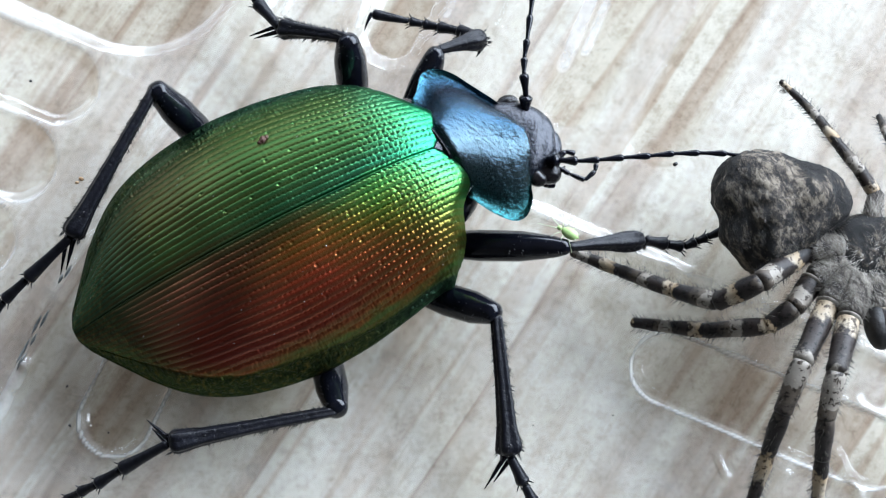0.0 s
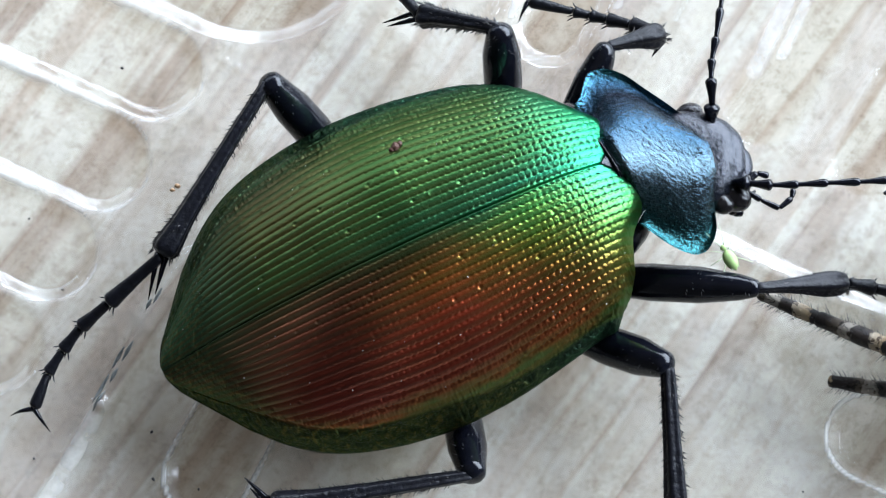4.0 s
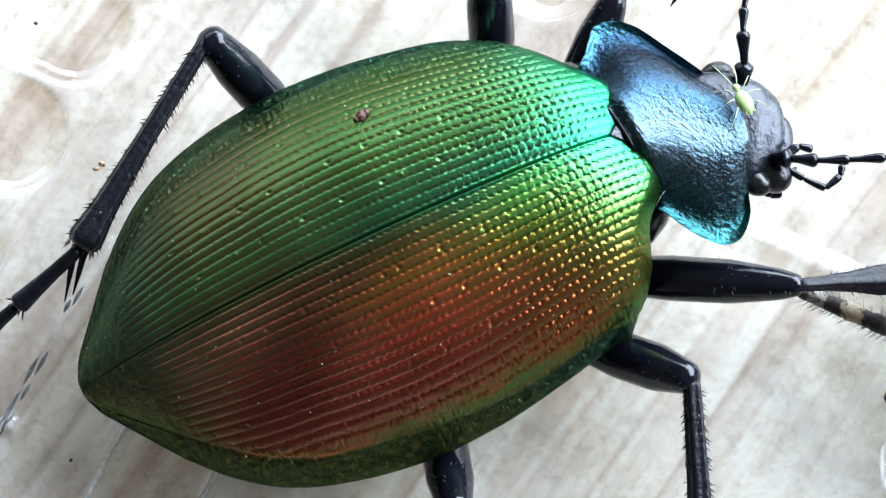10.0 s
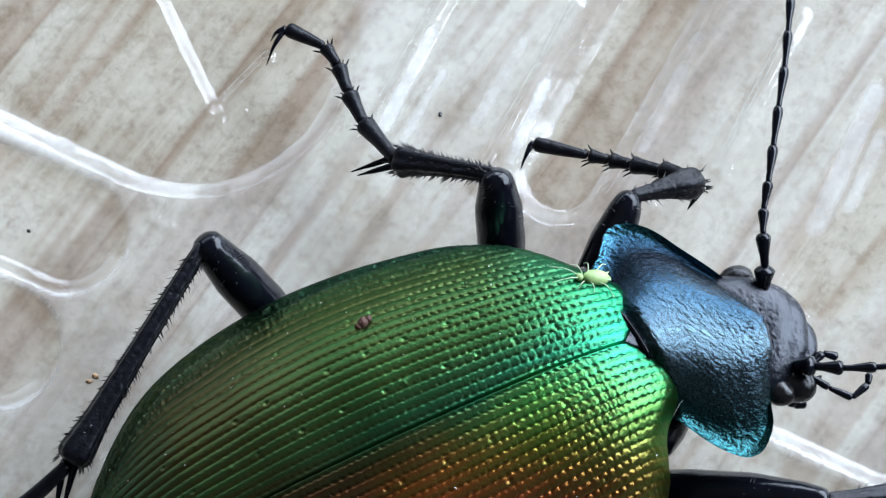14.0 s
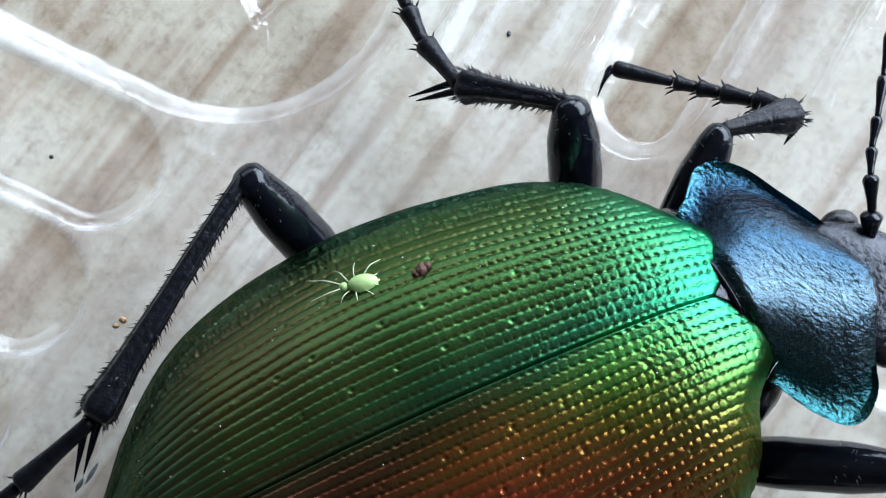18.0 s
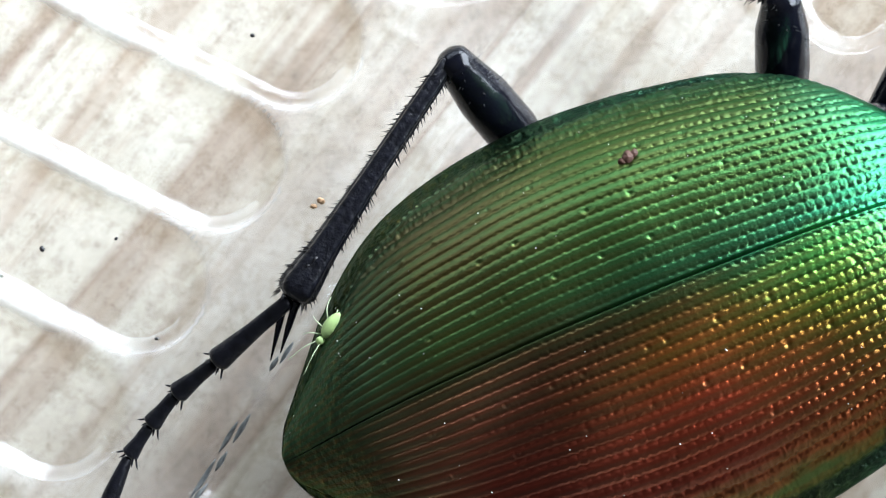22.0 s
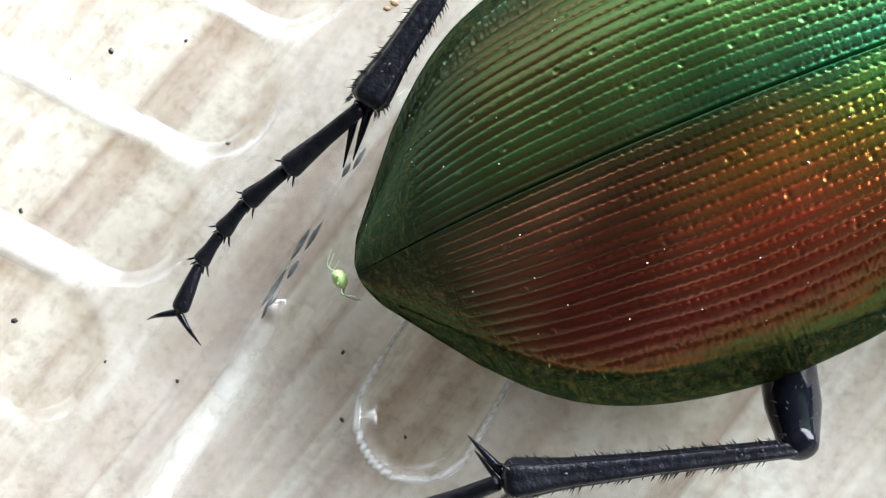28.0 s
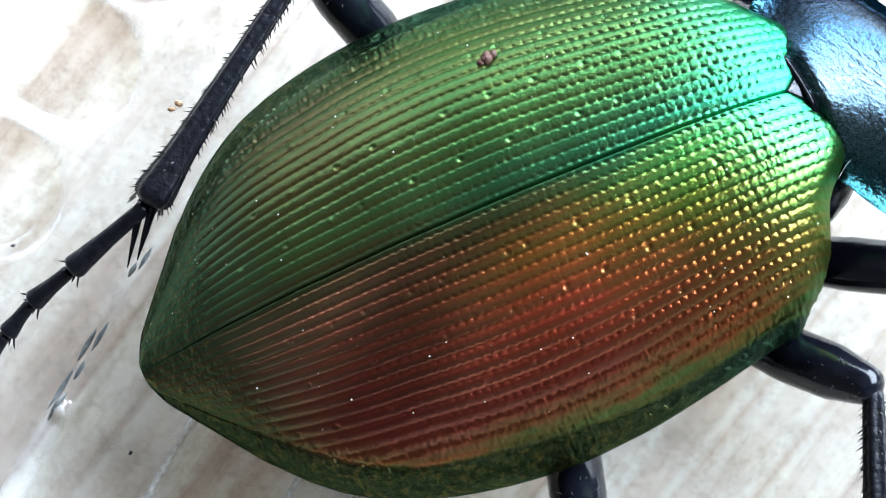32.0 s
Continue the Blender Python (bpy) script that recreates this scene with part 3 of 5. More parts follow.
def table_and_tray():
    top = box(-550, -450, -32, 550, 450, -2.2)
    ob = part("table", top, WOOD, None, "", False)
    tagged(ob, "table top of pale grey-beige wood laminate with brown grain", "table", kind="structure")
    for i, (sx, sy) in enumerate(((-1, -1), (-1, 1), (1, -1), (1, 1))):
        part("table_leg", box(sx * 500 - 25, sy * 400 - 25, -750, sx * 500 + 25, sy * 400 + 25, -32), WOOD, ob, "", False)
    xs = np.concatenate([np.linspace(-90, -63, 8), np.arange(-62, 31, 0.17), np.linspace(32, 80, 12)])
    ys = np.concatenate([np.linspace(-60, -18, 10), np.arange(-17, 27, 0.16), np.linspace(28, 70, 10)])
    gx, gy = np.meshgrid(xs, ys)
    gz = tray_height(gx, gy)
    edge = np.minimum.reduce([gx + 90, 80 - gx, gy + 60, 70 - gy])
    gz = gz + 8.0 * smooth_step((6 - edge) / 6)
    nx, ny = len(xs), len(ys)
    i, j = np.meshgrid(np.arange(nx - 1), np.arange(ny - 1))
    k = (j * nx + i).ravel()
    quads = np.stack([k, k + 1, k + 1 + nx, k + nx], 1)
    points = np.stack([gx.ravel(), gy.ravel(), gz.ravel()], 1)
    fx, fy = points[quads, 0].mean(1), points[quads, 1].mean(1)
    owner = np.zeros(len(quads), int)
    for n, (name, reach) in enumerate(PRESSED, 1):
        owner[(reach(fx, fy) < 0) & (owner == 0)] = n

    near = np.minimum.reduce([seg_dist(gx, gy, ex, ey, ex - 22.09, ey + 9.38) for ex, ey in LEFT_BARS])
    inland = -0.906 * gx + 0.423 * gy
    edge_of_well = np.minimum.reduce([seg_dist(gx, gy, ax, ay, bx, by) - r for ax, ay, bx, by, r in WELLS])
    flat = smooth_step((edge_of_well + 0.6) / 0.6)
    # diffuse white stands in for glare between wells, round them and along ridges
    painted_glare = flat * (0.30 + 0.68 * smooth_step((inland - 25.0) / 6.0) * smooth_step((4.4 - near) / 1.4))
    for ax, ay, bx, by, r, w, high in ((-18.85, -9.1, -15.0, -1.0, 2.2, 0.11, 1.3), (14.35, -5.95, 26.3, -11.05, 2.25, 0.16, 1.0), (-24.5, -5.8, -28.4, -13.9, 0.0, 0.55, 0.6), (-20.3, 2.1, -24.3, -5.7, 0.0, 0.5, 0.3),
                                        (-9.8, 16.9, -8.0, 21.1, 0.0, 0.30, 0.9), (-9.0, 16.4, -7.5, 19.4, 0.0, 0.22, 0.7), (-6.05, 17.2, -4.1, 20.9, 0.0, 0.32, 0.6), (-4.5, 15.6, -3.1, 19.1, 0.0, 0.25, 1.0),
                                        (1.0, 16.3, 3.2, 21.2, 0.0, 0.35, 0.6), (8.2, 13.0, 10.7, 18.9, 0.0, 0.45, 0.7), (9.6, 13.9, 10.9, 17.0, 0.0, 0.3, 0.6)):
        painted_glare = np.maximum(painted_glare, high * np.exp(-((seg_dist(gx, gy, ax, ay, bx, by) - r) / w) ** (2 if r else 6)))
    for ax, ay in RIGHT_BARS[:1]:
        painted_glare = np.maximum(painted_glare, 0.4 * np.exp(-((seg_dist(gx, gy, ax, ay, ax + 7.26, ay + 14.26) - 1.7) / 0.3) ** 2))
    painted_glare = np.maximum(painted_glare, 0.14 * smooth_step((2.4 - near) / 0.5))
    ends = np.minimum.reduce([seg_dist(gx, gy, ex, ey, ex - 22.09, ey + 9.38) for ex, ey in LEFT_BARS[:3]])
    painted_glare = np.maximum(painted_glare, 0.6 * np.exp(-((ends - 2.65) / 0.16) ** 2))
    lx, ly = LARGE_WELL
    painted_glare = np.maximum(painted_glare, 0.35 * np.exp(-((seg_dist(gx, gy, lx, ly, lx - 23.56, ly + 10.99) - 6.45) / 0.32) ** 2))
    painted_glare = np.maximum(painted_glare, 0.55 * np.exp(-(seg_dist(gx, gy, 6.0, 3.8, 29.0, -6.1) / 0.60) ** 4))
    painted_glare = painted_glare.ravel()
    slope_y, slope_x = np.gradient(gz, ys, xs)
    normals = np.stack([-slope_x.ravel(), -slope_y.ravel(), np.ones(gx.size)], 1)
    normals /= np.linalg.norm(normals, axis=1)[:, None]

    def patch(name, n, parent=None):
        """One piece of the sheet, shaded smoothly into its neighbours."""
        q = quads[owner == n]
        used, inv = np.unique(q, return_inverse=True)
        ob = part(name, (points[used].tolist(), inv.reshape(q.shape).tolist(), {"painted_glare": painted_glare[used]}), CLEAR, parent)
        ob.data.normals_split_custom_set_from_vertices(normals[used].tolist())
        ob.visible_shadow = False
        return ob

    tray = patch("plastic_tray", 0)
    tagged(tray, "clear thin plastic tray with pressed bars and ridges on the table", "tray")
    for n, (name, reach) in enumerate(PRESSED, 1):
        if (owner == n).any():
            patch(name, n, tray)
    foot = part("foot_rim", join(box(-90, -60, -2.2, -86, 70, -0.4), box(76, -60, -2.2, 80, 70, -0.4), box(-86, -60, -2.2, 76, -57, -0.4), box(-86, 67, -2.2, 76, 70, -0.4)), CLEAR, tray)
    foot.visible_shadow = False


# ---- beetle ----
TIP, HEADING = Vector((-20.74, -4.65, 0)), 26.3
CH, SH = math.cos(radians(HEADING)), math.sin(radians(HEADING))
HALF = [(0, 0.4), (0.15, 0.8), (0.4, 1.3), (1.2, 2.35), (1.7, 3.0), (2.7, 4.3), (3.5, 5.2), (4.5, 6.1), (5.5, 6.8), (6.5, 7.3), (8, 7.8), (10, 8.22), (12, 8.42), (13, 8.43), (15.5, 8.25), (18, 7.8), (20, 7.35),
        (22, 6.95), (24.5, 6.5), (25.5, 6.3)]
TOP = [(0, 4.7), (1.5, 5.6), (3, 6.5), (6, 7.7), (10, 8.75), (14, 9.2), (17, 9.15), (19.5, 8.95), (21.5, 8.62), (23, 8.15), (24.5, 7.3), (25.5, 6.6)]
LOW = [(0, 4.4), (4, 3.8), (12, 3.5), (20, 3.8), (24.5, 4.6)]
BASE_EDGE = [(0, 23.9), (0.06, 24.65), (0.2, 25.25), (0.35, 24.95), (0.5, 23.9), (0.7, 22.8), (0.85, 21.9), (0.93, 21.2), (1.0, 20.4)]


def body_point(s, d, z):
    return (TIP.x + CH * s - SH * d, TIP.y + SH * s + CH * d, z)


def wing_case(side):
    """One wing case: a domed shell with fine ribs that run from its base to the tip."""
    rows, per, ribs = 640, 9, 18
    p = np.concatenate([(0.0008, 0.003, 0.0055, 0.008), np.linspace(0.0115, 0.93, ribs * per + 1), np.linspace(0.933, 1.0, 16)])
    u = np.linspace(0, 1, rows) ** 1.0
    u = 1 - (1 - u) ** 1.08
    P, U = np.meshgrid(p, u)
    p_lin = np.linspace(0, 1, 201)
    end_lin = np.convolve(np.pad(np.interp(p_lin, [a for a, _ in BASE_EDGE], [b for _, b in BASE_EDGE]), 10, "edge"), np.ones(21) / 21, "valid")
    ends = np.interp(P, p_lin, end_lin)
    if side < 0:  # the red wing case has the fuller shoulder
        ends = ends + 0.8 * smooth_step((P - 0.5) / 0.35)
    s_lin = np.linspace(0, 25.5, 256)
    half_lin = np.convolve(np.pad(np.interp(s_lin, [a for a, _ in HALF], [b for _, b in HALF]), 9, "edge"), np.ones(19) / 19, "valid")
    half_lin[:30] = np.interp(s_lin[:30], [a for a, _ in HALF], [b for _, b in HALF])
    top_lin = np.convolve(np.pad(np.interp(s_lin, [a for a, _ in TOP], [b for _, b in TOP]), 8, "edge"), np.ones(17) / 17, "valid")
    S = U * ends
    W = np.interp(S, s_lin, half_lin)
    zt = np.interp(S, s_lin, top_lin)
    zm = np.interp(S, [a for a, _ in LOW], [b for _, b in LOW])
    rim_at = 0.875 - 0.11 * smooth_step((8 - S) / 6) + 0.055 * smooth_step((S - 11) / 7)
    inner = np.clip(P / rim_at, 0, 1)
    prof = np.clip(1 - P ** 2.5, 0, 1) ** 0.80
    D = P * W
    Zb = zm + (zt - zm) * prof
    Zb = Zb - 0.9 * np.clip((U - 0.88) / 0.12, 0, 1) ** 2.5 * (0.1 + 1.1 * P) - 0.75 * np.clip((U - 0.968) / 0.032, 0, 1) ** 2
    Zb = Zb - 0.11 * smooth_step((0.010 - P) / 0.009)
    Zb = Zb + 0.10 * smooth_step((P - 0.975) / 0.02)
    # ribs: rounded bars between grooves, notched across into small scales towards the base
    ref = W + 0.45 * np.clip(7.9 - W, 0, 9) * (S < 12)
    ph = np.minimum(P * W / (ref * 0.93), 1.0) * ribs
    rib_id = np.floor(ph + 0.5)
    groove = np.abs(ph - np.floor(ph) - 0.5)  # 0 in a groove, 0.5 on a rib's back
    wave = np.sin(2 * math.pi * (S / 0.34) + 2.1 * rib_id + 1.2 * np.sin(0.9 * S + rib_id * 1.7) + 0.8 * np.sin(2.7 * S + rib_id * 4.1))
    front = 0.3 + 0.7 * smooth_step((S - 3) / 9)
    base = smooth_step((S - 18.5) / 3.5)
    fade = smooth_step((S - 1.6 - 1.6 * P) / 2.2) * smooth_step((0.985 - inner) / 0.05)
    inside = (P < rim_at) * fade * (1 - 0.8 * smooth_step((U - 0.94) / 0.04))
    round_rib = 0.5 + 0.5 * np.cos(2 * math.pi * (ph - np.floor(ph)))
    wide = 0.105 + (0.022 + 0.015 * base) * front * wave
    cut = np.exp(-(groove / wide) ** 2) * (0.75 + (0.24 + 0.16 * base) * front * wave)
    fleck = 0.5 + 0.9 * np.sin(1.7 * S + 2.9 * rib_id) * np.sin(0.83 * S - 1.3 * rib_id + 0.7)
    nick = smooth_step((wave - 0.72) / 0.25) * (0.25 + 0.75 * smooth_step((0.42 - groove) / 0.3))
    deep = (0.85 if side > 0 else 1.0 + 0.6 * smooth_step((15 - S) / 5)) + 0.5 * smooth_step((S - 15) / 4)
    relief = deep * (0.026 * (1 - 0.75 * front) * (round_rib - 0.5) - 0.050 * (0.75 + 0.25 * front) * (1 - 0.15 * base) * cut - (0.008 + 0.010 * base) * front * nick * fleck) * inside
    rng = np.random.RandomState(3 + side)
    crumple = np.zeros_like(S)
    for _ in range(26):
        kx, ky = rng.normal(0, 8.0), rng.normal(0, 14.0)
        crumple += np.cos(kx * D + ky * S + rng.uniform(0, 6.28))
    relief += 0.0013 * crumple * (0.08 + 0.92 * smooth_step((S - 18.5) / 4)) * smooth_step((1 - inner) / 0.03)
    relief += 0.0045 * crumple * smooth_step((P - 0.70) / 0.12) * smooth_step((rim_at - P) / 0.02)
    relief += 0.005 * crumple * smooth_step((inner - 0.97) / 0.03) * smooth_step((0.985 - P) / 0.03)
    relief -= 0.13 * np.sin(math.pi * np.clip((P - rim_at) / (0.972 - rim_at), 0, 1)) * smooth_step((S - 5) / 5) * smooth_step((0.97 - U) / 0.05)
    relief -= 0.045 * np.exp(-((P - rim_at) / 0.012) ** 2) * smooth_step(S / 2)
    for k, gap in ((4, 1.5), (8, 1.7), (12, 1.6)):
        for s0 in np.arange(4.5 + (k % 3) * 0.5, 22.5, gap):
            s0 = s0 + rng.uniform(-0.5, 0.5)
            e = 0.065 * np.exp(-(((S - s0) / 0.09) ** 2 + ((ph - k) / 0.20) ** 2))
            relief += (e * rng.choice([-1.0, -0.9, -0.7, 0.5])) * inside
    dzs = np.gradient(Zb, axis=0) / (np.gradient(S, axis=0) + 1e-9)
    dzd = np.gradient(Zb, axis=1) / (np.gradient(D, axis=1) + 1e-9)
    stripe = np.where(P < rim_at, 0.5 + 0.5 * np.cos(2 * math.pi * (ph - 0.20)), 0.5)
    dzs, dzd = np.clip(dzs, -3, 3), np.clip(dzd, -3, 3)
    ln = np.sqrt(1 + dzs ** 2 + dzd ** 2)
    S2, D2, Z2 = S - dzs / ln * relief, D - dzd / ln * relief, Zb + relief / ln
    D2 = D2 * side
    X, Y = TIP.x + CH * S2 - SH * D2, TIP.y + SH * S2 + CH * D2
    verts = np.stack([X.ravel(), Y.ravel(), Z2.ravel()], 1)
    nr, nc = S.shape
    i, j = np.meshgrid(np.arange(nc - 1), np.arange(nr - 1))
    k = (j * nc + i).ravel()
    faces = np.stack([k, k + 1, k + 1 + nc, k + nc], 1)
    # a turned-down rim closes the outer edge
    rim = verts.reshape(nr, nc, 3)[:, -1]
    low = rim.copy()
    centre = np.array(body_point(12, 0, 0))
    low[:, :2] += (centre[:2] - low[:, :2]) * 0.06
    low[:, 2] -= 0.7
    n0 = len(verts)
    verts = np.concatenate([verts, low])
    a = np.arange(nr - 1)
    rimf = np.stack([a * nc + nc - 1, n0 + a, n0 + a + 1, (a + 1) * nc + nc - 1], 1)
    faces = np.concatenate([faces, rimf])
    if side > 0:
        faces = faces[:, ::-1]
    across = np.concatenate([(0.5 - 0.5 * side * P).ravel(), np.full(nr, 0.5 - 0.5 * side)])
    along = np.concatenate([(S / 24.5).ravel(), (S[:, -1] / 24.5)])
    return verts.tolist(), faces.tolist(), {"across": across, "along": along, "stripe": np.concatenate([stripe.ravel(), np.full(nr, 0.5)]), "rim": np.concatenate([np.maximum(0.9 * smooth_step((P - rim_at) / 0.02), 0.6 * smooth_step((4.2 + 1.5 * P - S) / 2.5)).ravel(), np.full(nr, 0.9)])}


def pronotum():
    """The neck shield: wide rounded lobes at its sides, their edges turned up."""
    left = spline([(-1.23, 8.68, 5.8), (-0.72, 9.68, 5.7), (-0.42, 10.77, 5.6), (0.32, 11.14, 5.5), (1.35, 10.92, 5.4), (2.5, 10.2, 5.3), (3.6, 9.5, 5.2), (4.87, 8.63, 5.1)], 8)
    right = spline([(2.25, 3.5, 5.6), (3.05, 2.95, 5.2), (4.0, 2.4, 4.9), (4.97, 2.06, 4.7), (5.55, 2.15, 4.6), (5.95, 2.55, 4.6), (6.2, 3.45, 4.6), (6.0, 4.5, 4.9)], 8)
    n, m = len(left), 72
    verts, faces, across = [], [], []
    for i in range(n):
        a = i / (n - 1)
        for k in range(m + 1):
            b = k / m
            p = left[i].lerp(right[i], b)
            q = 2 * b - 1
            # a domed middle, shallow dishes at the lobes, a thin turned-up edge
            dome = (2.35 - 1.0 * a) * float(1 - smooth_step((abs(q) - 0.22) / 0.68)) + 0.30 * float(smooth_step((abs(q) - 0.93) / 0.07)) * (0.4 + 0.6 * a)
            dome += 0.10 * math.sin(5.0 * a + 3.0 * q) * max(0.0, 1 - abs(q)) - 0.03 * math.exp(-(q / 0.03) ** 2) * (a > 0.3)
            dome -= 0.55 * max(0.0, 1 - a / 0.10) ** 1.5 + 0.35 * max(0.0, (a - 0.86) / 0.14) ** 1.6
            fwd = Vector((CH, SH, 0)) * (0.4 * (1 - a) + 0.5 * a) * (1 - q * q)
            verts.append(p + Vector((0, 0, dome)) + fwd)
            across.append(b)
    for i in range(n - 1):
        for k in range(m):
            v = i * (m + 1) + k
            faces.append((v, v + 1, v + m + 2, v + m + 1))
    # underside
    n0 = len(verts)
    ring = [i * (m + 1) for i in range(n)] + [(n - 1) * (m + 1) + k for k in range(1, m + 1)] + [i * (m + 1) + m for i in range(n - 2, -1, -1)] + list(range(m - 1, 0, -1))
    c = sum((verts[i] for i in ring), Vector()) / len(ring)
    for i in ring:
        p = verts[i]
        verts.append(p + (c - p) * 0.10 - Vector((0, 0, 0.35)))
        across.append(across[i])
    verts.append(Vector((c.x, c.y, 3.2)))
    across.append(0.5)
    L = len(ring)
    for i in range(L):
        j = (i + 1) % L
        faces.append((ring[j], ring[i], n0 + i, n0 + j))
        faces.append((n0 + j, n0 + i, n0 + L))
    return verts, [tuple(reversed(f)) for f in faces], {"across": across}


LEGS = {
    "LH": [(-13.90, 8.21, 1.6), (-16.29, 10.05, 5.4), (-21.2, 1.18, 4.5), (-23.93, -1.08, 3.2), (-25.38, -2.20, 2.4), (-26.28, -3.32, 1.9), (-27.0, -4.45, 1.6), (-27.62, -6.2, 1.3), (-28.95, -6.5, 0.5), (-26.85, -7.25, 0.5), (-21.75, -0.95, 3.4)],
    "RH": [(-6.10, -5.89, 1.2), (-5.34, -9.11, 4.0), (-15.02, -11.25, 5.4), (-17.97, -12.60, 4.0), (-19.46, -13.34, 3.1), (-20.56, -13.70, 2.3), (-21.45, -14.08, 1.6), (-23.08, -14.96, 0.8), (-24.18, -14.88, 0.2), (-23.31, -15.89, 0.2), (-16.31, -9.96, 5.2)],
    "LM": [(-4.66, 11.21, 1.3), (-4.90, 13.58, 4.0), (-9.14, 14.88, 1.8), (-10.66, 16.79, 1.0), (-11.37, 18.18, 0.8), (-11.87, 19.42, 0.7), (-12.49, 20.27, 0.7), (-14.17, 21.01, 0.8), (-14.97, 19.55, 0.2), (-14.86, 20.63, 0.2), (-11.14, 14.52, 0.8)],
    "LF": [(-0.9, 9.4, 2.6), (0.5, 12.75, 4.1), (3.42, 13.99, 2.6), (1.72, 14.73, 1.6), (0.49, 15.1, 1.2), (-0.38, 15.37, 0.9), (-1.26, 15.59, 0.8), (-3.56, 16.07, 0.8), (-4.07, 15.08, 0.2), (-3.89, 15.75, 0.2), (2.79, 13.13, 1.8)],
    "RM": [(0.54, -1.82, 1.4), (4.01, -3.30, 3.6), (4.82, -11.5, 1.7), (5.66, -13.09, 1.0), (6.23, -14.14, 0.8), (6.56, -14.97, 0.7), (6.89, -15.8, 0.7), (7.54, -17.32, 0.8), (7.38, -18.42, 0.2), (8.38, -18.26, 0.2), (3.45, -13.3, 0.8)],
    "RF": [(1.91, 1.18, 3.6), (8.18, 0.58, 4.4), (12.89, 1.47, 2.2), (14.3, 1.4, 1.4), (15.33, 1.29, 1.1), (16.1, 1.65, 0.9), (16.8, 1.95, 0.8), (18.18, 2.54, 0.8), (18.85, 2.95, 0.2), (18.91, 2.43, 0.2), (12.92, 1.08, 1.6)],
}
ANTENNA_L = [(5.75, 8.6, 4.9), (5.8, 9.5, 5.6), (5.68, 10.66, 6.2), (5.7, 11.65, 6.2), (5.88, 12.77, 6.2), (6.07, 14.3, 6.1), (6.28, 15.98, 6.0), (6.52, 17.71, 5.8), (6.67, 19.33, 5.6), (6.79, 20.83, 5.4), (6.9, 22.35, 5.2), (7.0, 23.75, 5.0), (7.08, 25.04, 4.8)]
ANTENNA_R = [(7.0, 5.8, 4.7), (7.77, 5.68, 5.1), (8.83, 5.58, 5.3), (10.1, 5.65, 5.3), (11.54, 5.78, 5.3), (13.12, 5.91, 5.2), (14.53, 6.07, 5.1), (16.04, 6.13, 5.0), (17.65, 6.09, 5.0), (19.16, 5.83, 4.9), (20.66, 5.51, 4.8)]


